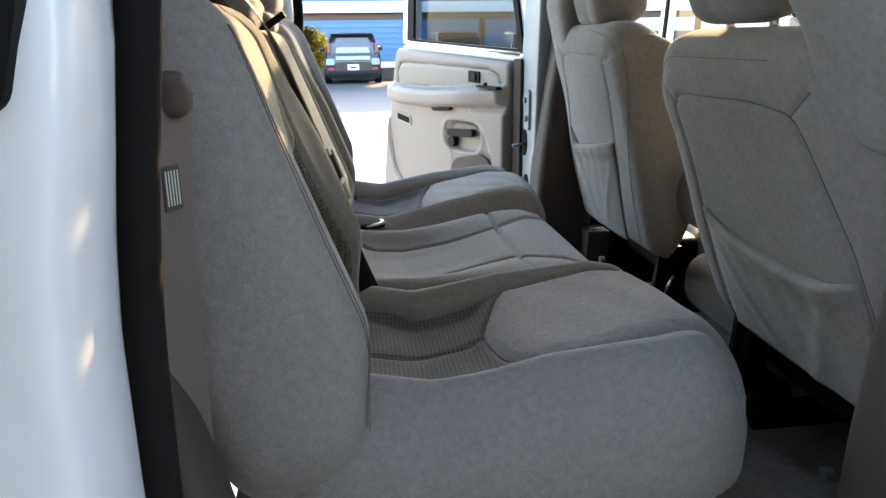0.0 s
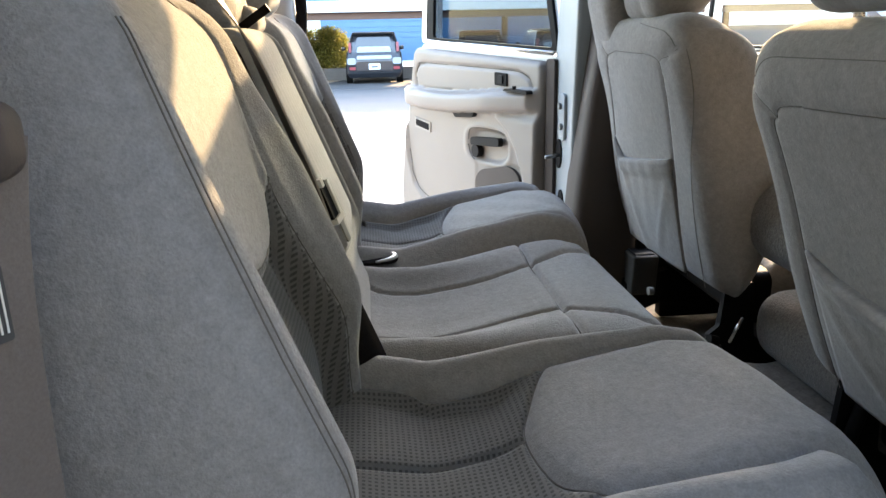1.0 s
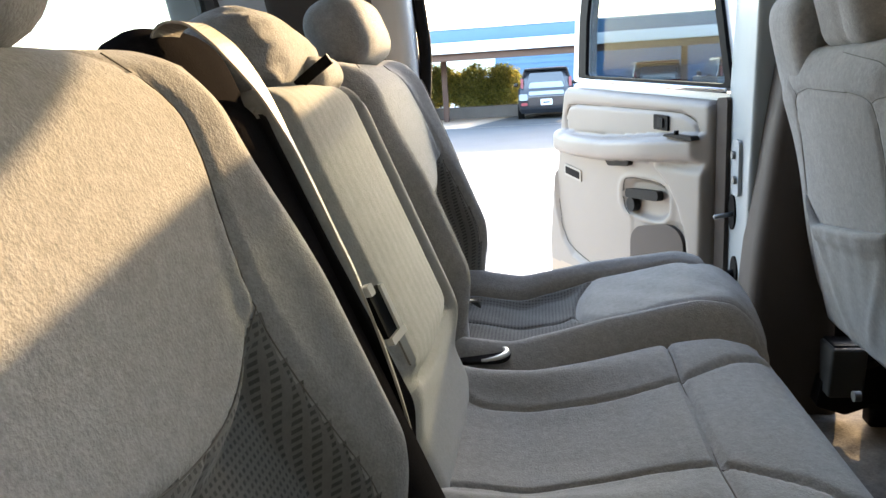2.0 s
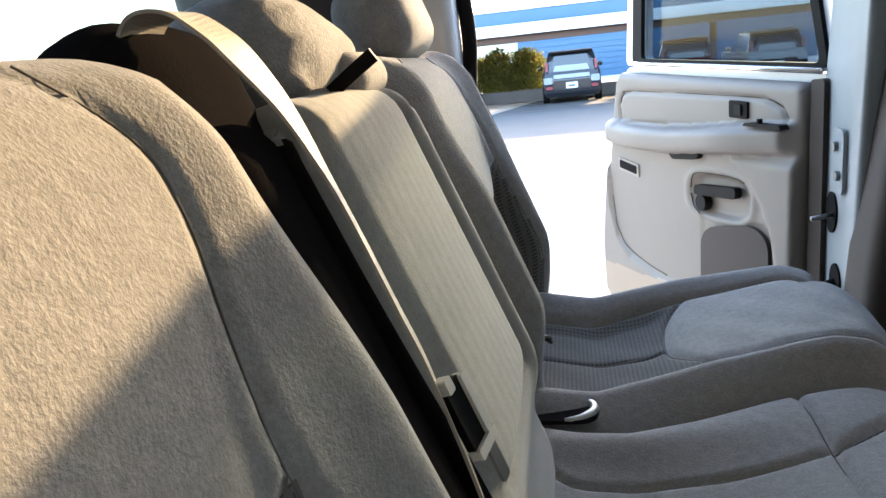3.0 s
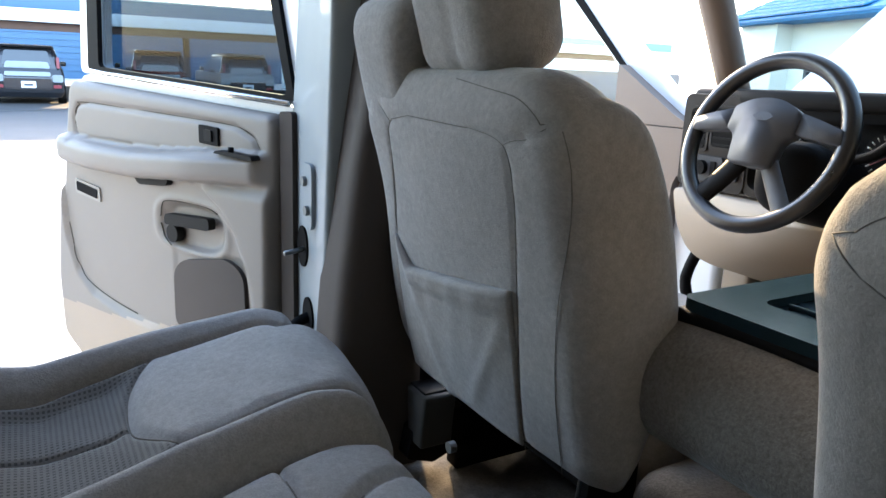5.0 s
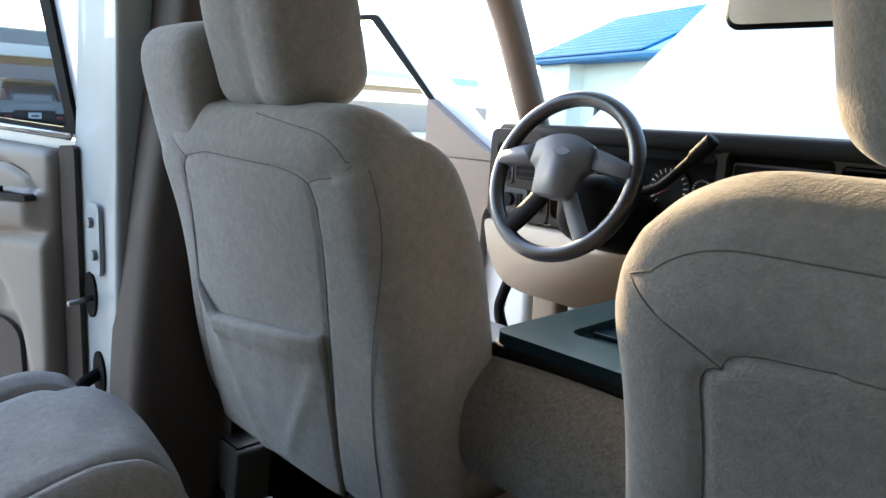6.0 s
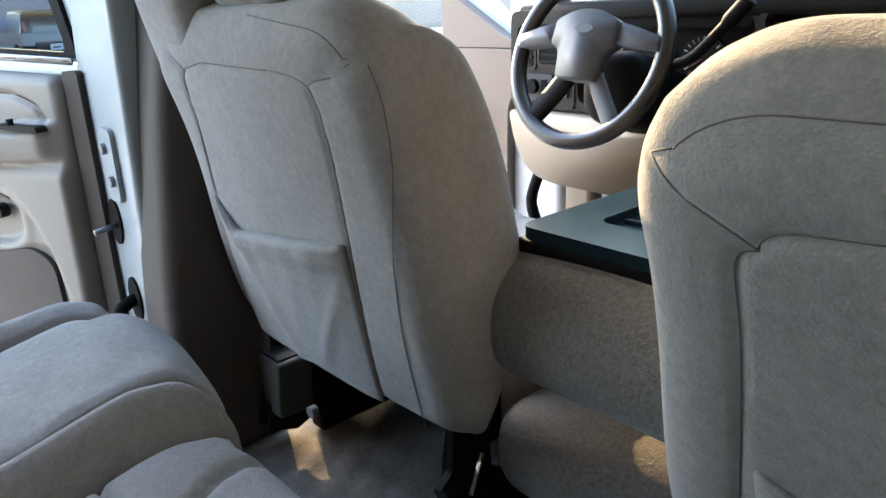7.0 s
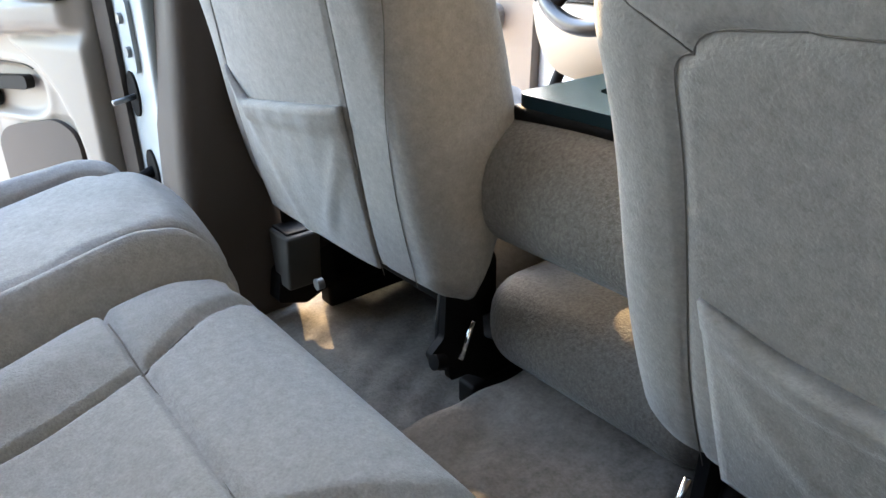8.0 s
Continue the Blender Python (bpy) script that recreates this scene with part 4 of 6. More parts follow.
def side_back(s):
    """An outer seat back; u runs up the back from z = 1.05, w is negative to its front."""
    ax = seat_axes((-0.354, s * 0.445, 1.05), BACK_RECLINE, s)
    u0, u1 = -0.070, 0.484
    P, F = soft_box((u0, -0.225, 0.0), (u1, 0.235, 0.14), (0.050, 0.050, 0.055), (0.0042, 0.0042, 0.03), True)
    u, v = P[:, 0].copy(), P[:, 1].copy()
    front = smooth01(0.08, 0.015, P[:, 2])
    vi = [(-0.1, -0.165), (0.05, -0.150), (0.15, -0.130), (0.22, -0.115), (0.274, -0.110), (0.33, -0.118), (0.38, -0.132), (0.42, -0.132), (0.46, -0.112), (0.52, -0.06)]
    vo = [(-0.1, 0.182), (0.159, 0.170), (0.27, 0.156), (0.33, 0.150), (0.36, 0.144), (0.43, 0.122), (0.46, 0.104), (0.52, 0.06)]
    ins_line = [(0.274, -0.110), (0.248, -0.090), (0.226, -0.05), (0.217, 0.0), (0.222, 0.06), (0.244, 0.12), (0.270, 0.156)]
    mid_line = [(0.217, 0.0), (0.10, -0.006), (-0.1, -0.015)]
    vi, vo, ins_line = eased(vi), eased(vo), eased(ins_line)
    edge = [(0.0, 0.205), (0.2, 0.204), (u1 - 0.07, 0.196)]
    edge_2 = [(0.0, 0.213), (0.2, 0.212), (u1 - 0.07, 0.204)]

    def crown(P):
        """Draws both shoulders in towards the top, the outer one further."""
        P = P.copy()
        P[:, 1] += 0.018 * smooth01(0.30, 0.50, P[:, 0]) * smooth01(-0.02, -0.24, P[:, 1]) - 0.020 * smooth01(0.28, 0.50, P[:, 0]) * smooth01(0.02, 0.24, P[:, 1])
        P[:, 0] -= 0.008 * smooth01(0.36, 0.48, P[:, 0]) * smooth01(-0.10, -0.23, P[:, 1])
        return P

    def relief(u, v):
        top = smooth01(0.24, 0.38, u)
        h = seams(u, v, [vi, vo], 0.010, 0.0042, 0.022) * (1 - 0.55 * top)
        h = np.minimum(h, seams(u, v, [ins_line, mid_line], 0.0050, 0.0042, 0.020))
        h = np.minimum(h, seams(u, v, [edge], 0.0022, 0.004, 0.012))
        li = np.interp(u, [p[0] for p in vi], [p[1] for p in vi])
        lo_ = np.interp(u, [p[0] for p in vo], [p[1] for p in vo])
        ui_ = np.interp(v, [p[1] for p in ins_line], [p[0] for p in ins_line])
        mid = smooth01(li - 0.002, li + 0.022, v) * (1 - smooth01(lo_ - 0.022, lo_ + 0.002, v))
        belly = smooth01(-0.10, 0.12, u) * (1 - 0.55 * smooth01(0.40, 0.50, u))
        h += 0.050 * belly - 0.030 * mid * (1 - smooth01(ui_ - 0.030, ui_ + 0.004, u)) - 0.014 * mid * (1 - top)
        h += 0.020 * (1 - 0.55 * top) * smooth01(0.02, 0.12, u) * np.exp(-((v + 0.178) / 0.036) ** 2) + 0.020 * smooth01(0.0, 0.12, u) * np.exp(-((v - 0.192) / 0.030) ** 2)
        return h

    P[:, 2] -= front * relief(u, v)
    C0 = np.array([(u[list(f)].mean(), v[list(f)].mean(), P[list(f), 2].mean()) for f in F])
    ui = np.interp(C0[:, 1], [p[1] for p in ins_line], [p[0] for p in ins_line])
    ins = (C0[:, 0] < ui) & (C0[:, 1] > np.interp(C0[:, 0], [p[0] for p in vi], [p[1] for p in vi])) & \
          (C0[:, 1] < np.interp(C0[:, 0], [p[0] for p in vo], [p[1] for p in vo])) & (C0[:, 2] < 0.035)
    # sides: a seam, and shoulders
    side = smooth01(0.17, 0.225, np.abs(v))
    P[:, 1] += np.sign(v) * side * (seam(P[:, 0], P[:, 2], [(u0, 0.02), (0.2, -0.005), (u1, 0.04)], 0.003, 0.004, 0.014))
    P = crown(P)
    P = round_corner(P, u0, 0.235, 0.10, -1, 1)
    P = round_corner(P, u0, -0.225, 0.06, -1, -1)
    def on_front(q):
        w = np.column_stack([q, -relief(q[:, 0], q[:, 1]) - 0.0014])
        return to_world(crown(w), ax)
    thread([[p for p in line if -0.06 < p[0] < u1 - 0.02] for line in (vi, vo, edge, edge_2)] + [ins_line, mid_line], on_front, bench)
    W = to_world(P, ax)
    F = oriented(F, s)
    uv = np.stack([u, v], axis=1)
    uv_mesh("backrest", W, F, ~ins, VELOUR, bench, uv)
    uv_mesh("backrest_insert", W, F, ins, WEAVE, bench, uv, "checked weave backrest insert")
    # head restraint
    P, F = soft_box((u1 - 0.018, -0.078, -0.050), (u1 + 0.100, 0.150, 0.045), (0.042, 0.048, 0.042), 0.010)
    P[:, 2] -= 0.012 * np.cos(np.clip((P[:, 1] - 0.034) / 0.12, -1.5, 1.5)) * smooth01(0.02, -0.04, P[:, 2])
    P[:, 2] += smooth01(0.0, -0.03, P[:, 2]) * -seam(P[:, 0], P[:, 1], [(u1 - 0.1, -0.035), (u1 + 0.2, -0.035)], 0.003, 0.005, 0.016)
    mesh_part("head_restraint", to_world(P, ax), oriented(F, s), VELOUR, bench)
    for v_ in (-0.05, 0.06):
        a = to_world(np.array([(u1 - 0.06, v_, 0.05), (u1 + 0.04, v_, 0.05)]), ax)
        tube("post", [a[0], a[1]], 0.006, CHROME, bench)


def mid_back():
    ax = seat_axes((-0.354, 0.0, 1.05), BACK_RECLINE, 1)
    u0, u1 = -0.05, 0.432
    P, F = soft_box((u0, -0.158, -0.050), (u1, 0.180, 0.12), (0.040, 0.040, 0.042), (0.006, 0.006, 0.025))
    u, v = P[:, 0].copy(), P[:, 1].copy()
    front = smooth01(0.03, -0.03, P[:, 2])
    rim = [(u1 + 0.02, -0.136), (0.36, -0.136), (0.14, -0.130), (0.105, -0.112), (0.092, 0.0), (0.105, 0.105), (0.14, 0.122), (0.36, 0.118), (u1 + 0.02, 0.110)]
    rim = eased(rim)
    h = seam(u, v, rim, 0.009, 0.005, 0.022)
    inside = smooth01(-0.140, -0.118, v) * (1 - smooth01(0.10, 0.124, v)) * smooth01(0.09, 0.13, u)
    h += 0.010 * inside * np.cos(v * 7) + 0.012 * np.exp(-((v - 0.146) / 0.018) ** 2) * smooth01(0.02, 0.12, u)
    h -= 0.022 * (1 - smooth01(0.03, 0.10, u))
    P[:, 2] -= front * h
    P = round_corner(P, u1, 0.180, 0.06, 1, 1)
    P = round_corner(P, u1, -0.158, 0.05, 1, -1)
    uv = np.stack([u, v], axis=1)
    C0 = np.array([(v[list(f)].mean(), P[list(f), 2].mean(), u[list(f)].mean()) for f in F])
    ins = (C0[:, 0] >= -0.136) & (C0[:, 0] < 0.121) & (C0[:, 1] < 0.0) & (C0[:, 2] > 0.10)
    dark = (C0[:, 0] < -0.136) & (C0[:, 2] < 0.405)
    W = to_world(P, ax)
    F = oriented(F, 1)
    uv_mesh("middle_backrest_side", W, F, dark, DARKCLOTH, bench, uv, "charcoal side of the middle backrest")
    uv_mesh("middle_backrest", W, F, ~ins & ~dark, STRIPE_EDGE, bench, uv, "rolled edge of the middle backrest")
    uv_mesh("middle_backrest_panel", W, F, ins, STRIPE, bench, uv, "ribbed grey velour panel")
    P, F = soft_box((-0.06, -0.262, -0.040), (0.425, -0.164, 0.13), (0.035, 0.034, 0.036), 0.016)
    P[:, 2] -= 0.010 * np.cos(np.clip((P[:, 1] + 0.21) / 0.04, -1.4, 1.4)) * smooth01(0.02, -0.03, P[:, 2])
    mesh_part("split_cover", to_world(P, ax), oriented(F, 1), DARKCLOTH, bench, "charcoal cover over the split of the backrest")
    # head restraint with a gathered end, a flap and its strap
    P, F = soft_box((u1 - 0.012, -0.085, -0.046), (u1 + 0.100, 0.140, 0.085), (0.050, 0.055, 0.055), 0.009)
    P[:, 0] -= 0.030 * smooth01(0.02, 0.12, P[:, 1]) * smooth01(u1 + 0.02, u1 + 0.09, P[:, 0])
    P[:, 2] += 0.006 * np.sin(P[:, 0] * 190 + P[:, 1] * 60) * smooth01(0.03, -0.02, P[:, 2]) * np.exp(-((P[:, 1] + 0.050) / 0.026) ** 2)
    P[:, 2] += smooth01(0.0, -0.03, P[:, 2]) * -seam(P[:, 0], P[:, 1], [(u1 - 0.05, -0.030), (u1 + 0.06, -0.040), (u1 + 0.12, -0.065)], 0.005, 0.006, 0.02)
    mesh_part("middle_head_restraint", to_world(P, ax), oriented(F, 1), VELOUR, bench)
    P, F = soft_box((u1 - 0.015, 0.030, -0.056), (u1 + 0.030, 0.150, 0.03), (0.020, 0.030, 0.022), 0.012)
    mesh_part("restraint_flap", to_world(P, ax), oriented(F, 1), VELOUR, bench)
    ribbon("release_strap", [(-0.480, 0.004, 1.461), (-0.458, 0.002, 1.476), (-0.439, 0.0, 1.488)], (0.53, 0.1, -0.85), 0.012, 0.004, BLACK, bench, "black release strap")
    # rounded dark shoulder that feeds the belt
    P, F = soft_box((0.34, -0.262, -0.020), (0.503, -0.085, 0.062), (0.045, 0.065, 0.034), 0.010)
    P[:, 0] += seam(P[:, 1], P[:, 2], [(-0.4, 0.04), (0.0, 0.03)], 0.003, 0.004, 0.012) * smooth01(0.45, 0.5, P[:, 0])
    mesh_part("belt_housing", to_world(P, ax), oriented(F, 1), DARKCLOTH, bench, "charcoal shoulder that feeds the belt")
    # belt down the dark edge of the panel
    pts = np.array([(0.450, -0.200, 0.012), (0.476, -0.201, -0.002), (0.490, -0.200, -0.018), (0.486, -0.198, -0.035), (0.470, -0.192, -0.046), (0.449, -0.187, -0.053), (0.414, -0.178, -0.058),
                    (0.366, -0.172, -0.059), (0.323, -0.168, -0.058), (0.275, -0.167, -0.057), (0.225, -0.167, -0.056), (0.12, -0.166, -0.045), (0.03, -0.172, -0.030)])
    w = to_world(pts, ax)
    belt = root("middle_seat_belt", w[3], "taupe middle seat belt with a metal buckle tongue, down the backrest", "seat belt")
    line = curve_pts([tuple(p) for p in w], 6)
    turn = [float(smooth01(0.38, 0.62, np.float64(k / (len(line) - 1)))) for k in range(len(line))]
    ribbon("webbing", line, [(-0.26 * f_, 1, -0.18 * f_) for f_ in turn], 0.044, 0.0022, BELT, belt)
    o_ = to_world(np.array([(0.214, -0.166, -0.060), (0.114, -0.158, -0.056)]), ax)
    m = frame_axes(tuple(o_[0]), tuple(o_[1] - o_[0]), (0.25, 1, 0.1))
    plate("tongue_body", rounded(rect(0.050, 0.022, 0.022, 0.0), 0.005), m, 0.006, BLACK, belt, "black belt tongue", 0.002)
    # tongue edges, pale enough to paint the white highlights on the metal
    for name_, dx, dy, cx, cy in (("tongue_hook", 0.011, 0.009, -0.004, -0.007), ("tongue_rail", 0.046, 0.0065, 0.022, 0.012), ("tongue_foot", 0.008, 0.030, 0.049, 0.004)):
        plate(name_, rounded(rect(dx, dy, cx, cy), 0.002), m @ pose(0, 0, 0.001), 0.008, PALE_TRIM, belt, "pale edge of the tongue, highlights put into its colour", 0.0015)
    plate("tongue_blade", rounded(rect(0.034, 0.012, 0.068, 0.012), 0.003), m @ pose(0, 0, 0.002), 0.0024, STEEL, belt, "steel tongue blade", 0.0008)


side_back(1)
side_back(-1)
mid_back()


# ---- rear door, open, on the driver's side ----
DU = Vector((-0.418, 0.908, 0)).normalized()      # from hinge to lock
DN = Vector((-DU.y, DU.x, 0))                     # towards the cab
DN = DN if DN.x < 0 else -DN
DO = Vector((0.165, 0.905, 0))
door = root("rear_door", (DO.x, DO.y, 0.75), "open rear truck door with beige trim, window crank and tinted glass", "car door")


def dm(u, z, n=0.0):
    """Pose on the door's inner face: x to the lock, y up, z to the cab."""
    return frame_axes(DO + DU * u + Vector((0, 0, z)) + DN * n, DU if DU.cross(Vector((0, 0, 1))).dot(DN) > 0 else -DU, (0, 0, 1))


SX = 1 if DU.cross(Vector((0, 0, 1))).dot(DN) > 0 else -1


def dplate(name, pts, n0, depth, mat, parent, label="", r=0.0, bevel=0.004, hole=None, smooth=False):
    out = rounded([(SX * u, z) for u, z in pts], r)
    hl = rounded([(SX * u, z) for u, z in hole], r) if hole else None
    return plate(name, out, dm(0, 0, n0), depth, mat, parent, label, bevel, hl, smooth)


OUT = [(0.0, 0.72), (0.78, 0.64), (0.875, 0.75), (0.868, 0.90), (0.81, 1.20), (0.765, 1.42), (-0.03, 1.385)]
dplate("outer_skin", OUT, -0.11, 0.06, WHITE, door, "white painted door shell", 0.03)


def door_relief(u, z):
    """Height of the moulded trim above its base, over (u, z) of the door."""
    h = np.zeros(np.shape(u))
    # groove round the upper inset, and its soft pad
    inset = [(0.045, 1.290), (0.07, 1.325), (0.12, 1.343), (0.30, 1.350), (0.66, 1.357), (0.705, 1.350), (0.725, 1.32), (0.720, 1.285), (0.700, 1.268), (0.40, 1.272), (0.045, 1.290)]
    h = np.minimum(h, seams(u, z, [inset], 0.007, 0.004, 0.008))
    # arm rest
    zc = np.interp(u, [0.03, 0.20, 0.42, 0.62, 0.80], [1.268, 1.258, 1.240, 1.238, 1.246])
    prof = np.clip(1 - ((z - zc) / 0.034) ** 4, 0, 1) ** 0.5
    ends = smooth01(0.02, 0.06, u) * smooth01(0.84, 0.74, u)
    arm_h = (0.022 + 0.030 * smooth01(0.02, 0.25, u) * smooth01(0.90, 0.55, u)) * prof * ends
    h = h + arm_h
    # broad column at the hinge end, sweeping up under the arm rest
    edge = np.interp(z, [0.70, 0.95, 1.05, 1.12, 1.17, 1.21], [0.055, 0.062, 0.085, 0.115, 0.155, 0.22])
    h = h + 0.014 * (1 - smooth01(edge - 0.012, edge + 0.022, u)) * smooth01(1.24, 1.20, z) * smooth01(0.0, 0.03, u)
    # handle bowl
    du, dz = (u - 0.275) / 0.118, (z - 1.117) / 0.055
    rr = (np.abs(du) ** 3 + np.abs(dz) ** 3) ** (1 / 3)
    h = h - 0.018 * (1 - smooth01(0.72, 1.0, rr)) + 0.004 * np.exp(-((rr - 1.05) / 0.09) ** 2)
    # map pocket: the outer lower corner stands proud
    pz = np.interp(u, [0.40, 0.56, 0.68, 0.745, 0.785, 0.80], [0.862, 0.872, 0.895, 0.94, 1.03, 1.16])
    side = smooth01(0.0, 0.022, pz - z)
    h = h + 0.012 * side * smooth01(0.36, 0.44, u)
    # recess round the speaker
    h = h - 0.004 * (1 - smooth01(0.0, 0.012, np.maximum(np.abs(u - 0.217) - 0.118, np.abs(z - 0.98) - 0.088)))
    return h


PAN = [(0.72, 0.03, 0.79), (0.76, 0.03, 0.846), (0.90, 0.025, 0.848), (1.00, 0.02, 0.832), (1.22, 0.016, 0.788), (1.30, 0.014, 0.768), (1.40, 0.012, 0.742)]


def door_panel():
    P, F = soft_box((0.0, 0.70, 0.0), (1.0, 1.408, 0.05), (0.022, 0.018, 0.018), (0.0068, 0.0055, 0.03), True)
    z = P[:, 1].copy()
    lo_u = np.interp(z, [p[0] for p in PAN], [p[1] for p in PAN])
    hi_u = np.interp(z, [p[0] for p in PAN], [p[2] for p in PAN])
    P = round_corner(P, 1.0, 0.70, 0.09, 1, -1)
    P = round_corner(P, 1.0, 1.408, 0.03, 1, 1)
    P = round_corner(P, 0.0, 1.408, 0.03, -1, 1)
    P = round_corner(P, 0.0, 0.70, 0.03, -1, -1)
    u = lo_u + (hi_u - lo_u) * P[:, 0]
    z = P[:, 1] - 0.036 * (1 - P[:, 0]) * smooth01(1.25, 1.40, P[:, 1]) - 0.05 * P[:, 0] * smooth01(0.80, 0.70, P[:, 1])
    face = smooth01(0.035, 0.049, P[:, 2])
    n = P[:, 2] - 0.05 + face * door_relief(u, z)
    W = np.array(DO) + u[:, None] * np.array(DU) + n[:, None] * np.array(DN)
    W[:, 2] = z
    C = W[:, 2][np.array([f[0] for f in F])]
    line = np.interp(u, [0.0, 0.40, 0.60, 0.85], [0.93, 0.868, 0.850, 0.842])
    low = np.array([all(z[i] < line[i] for i in f) for f in F])
    uv = np.stack([u, z], axis=1)
    F = oriented(F, SX)
    uv_mesh("trim_panel", W, F, ~low, BEIGE, door, uv, "beige moulded door trim with arm rest")
    uv_mesh("lower_kick_panel", W, F, low, TAN, door, uv, "tan lower kick panel")


door_panel()


def panel_gap(pts):
    """A dark moulding gap laid along (u, z) on the trim."""
    pts = curve_pts([(u_, z_, 0) for u_, z_ in pts], 5)
    q = np.array([(p[0], p[1]) for p in pts])
    n_ = door_relief(q[:, 0], q[:, 1])
    tube("panel_gap", [DO + DU * a + Vector((0, 0, b)) + DN * (c + 0.0008) for (a, b), c in zip(q, n_)], 0.0013, GAP, door, "dark moulding gap", segs=6)


panel_gap([(0.045, 1.290), (0.07, 1.325), (0.12, 1.343), (0.30, 1.350), (0.66, 1.357), (0.705, 1.350), (0.725, 1.32), (0.722, 1.288)])
panel_gap([(0.386, 1.125), (0.376, 1.152), (0.345, 1.166), (0.22, 1.168), (0.18, 1.160)])
panel_gap([(0.386, 1.110), (0.374, 1.082), (0.345, 1.066)])
panel_gap([(0.785, 1.05), (0.755, 0.955), (0.70, 0.905), (0.60, 0.880), (0.50, 0.868)])
# strip along the hinge edge, dark taupe for the shading beside the trim
dplate("edge_seal", [(-0.024, 0.78), (0.010, 0.78), (0.010, 1.380), (-0.024, 1.380)], -0.045, 0.03, TAUPE, door, "taupe strip painting the shaded door edge", 0.008)
dplate("pull_recess", [(0.335, 1.200), (0.44, 1.192), (0.46, 1.216), (0.325, 1.220)], 0.001, 0.016, GREY, door, "dark pull recess", 0.012)
dplate("armrest_cap", [(0.035, 1.286), (0.150, 1.291), (0.142, 1.297), (0.04, 1.296)], 0.010, 0.022, GREY, door, "grey armrest cap", 0.004)
box = DO + DU * 0.105 + Vector((0, 0, 1.294)) + DN * 0.024
tube("lock_rod", [box, box + Vector((0, 0, 0.012))], 0.006, BLACK, door)
# window switch
sw = dplate("window_switch", [(0.168, 1.300), (0.228, 1.303), (0.228, 1.340), (0.168, 1.337)], -0.001, 0.007, BLACK, door, "black window switch bezel", 0.005)
dplate("rocker", [(0.184, 1.308), (0.207, 1.309), (0.207, 1.332), (0.184, 1.331)], 0.006, 0.004, GREY, sw, "", 0.003)
# slot at the lock end, inner handle, speaker
dplate("slot_frame", [(0.625, 1.122), (0.735, 1.134), (0.735, 1.170), (0.625, 1.158)], 0.0, 0.004, BEIGE_SOFT, door, "", 0.006)
dplate("slot", [(0.635, 1.130), (0.725, 1.141), (0.725, 1.163), (0.635, 1.152)], 0.003, 0.003, RUBBER, door, "dark slot", 0.003)
dplate("pull_handle", [(0.205, 1.120), (0.362, 1.112), (0.360, 1.136), (0.205, 1.146)], -0.010, 0.018, GREY, door, "dark grey door handle", 0.011, 0.005)
disc("handle_knob", tuple(DO + DU * 0.338 + Vector((0, 0, 1.094)) + DN * -0.014), tuple(DN), 0.020, 0.020, GREY, door, "dark handle pivot", bevel=0.005)
dplate("speaker_grille", [(0.095, 0.90), (0.340, 0.88), (0.338, 1.010), (0.305, 1.040), (0.15, 1.070), (0.100, 1.045)], -0.006, 0.012, TAUPE, door, "taupe speaker grille", 0.028, 0.006)
# window: frame, glass, bright belt strip
dplate("window_frame", [(-0.085, 1.386), (0.765, 1.424), (0.745, 1.60), (0.700, 1.80), (0.16, 1.797), (-0.085, 1.778)], -0.095, 0.045, WHITE, door, "white window frame", 0.02, 0.004,
       [(0.012, 1.402), (0.700, 1.436), (0.685, 1.60), (0.645, 1.765), (0.20, 1.765), (0.085, 1.742)])
dplate("window_channel", [(-0.005, 1.398), (0.715, 1.432), (0.70, 1.60), (0.66, 1.772), (0.19, 1.772), (0.075, 1.750)], -0.052, 0.012, BLACK, door, "black window channel", 0.015, 0.003,
       [(0.016, 1.408), (0.668, 1.440), (0.655, 1.60), (0.615, 1.755), (0.21, 1.755), (0.098, 1.735)])
g = dplate("window_glass", [(0.0, 1.398), (0.71, 1.432), (0.695, 1.60), (0.655, 1.77), (0.19, 1.77), (0.08, 1.746)], -0.075, 0.004, GLASS_TINT, door, "tinted window glass", 0, 0)
tube("belt_strip", [DO + DU * 0.0 + Vector((0, 0, 1.394)) + DN * -0.030, DO + DU * 0.70 + Vector((0, 0, 1.430)) + DN * -0.030], 0.006, CHROME, door, "bright belt strip")

# ---- front door on the driver's side, open ----
FU = Vector((-0.22, 0.975, 0)).normalized()
FN = Vector((-FU.y, FU.x, 0))
FN = FN if FN.x < 0 else -FN
FO = Vector((1.24, 0.918, -0.043))
fdoor = root("front_door", (FO.x, FO.y, 0.75), "open front truck door, beige inside, white frame", "car door")
FS = 1 if FU.cross(Vector((0, 0, 1))).dot(FN) > 0 else -1


def fplate(name, pts, n0, depth, mat, label="", r=0.0, bevel=0.004, hole=None):
    m = frame_axes(FO + FN * n0, FU * FS, (0, 0, 1))
    out = rounded([(FS * u, z) for u, z in pts], r)
    hl = rounded([(FS * u, z) for u, z in hole], r) if hole else None
    return plate(name, out, m, depth, mat, fdoor, label, bevel, hl)


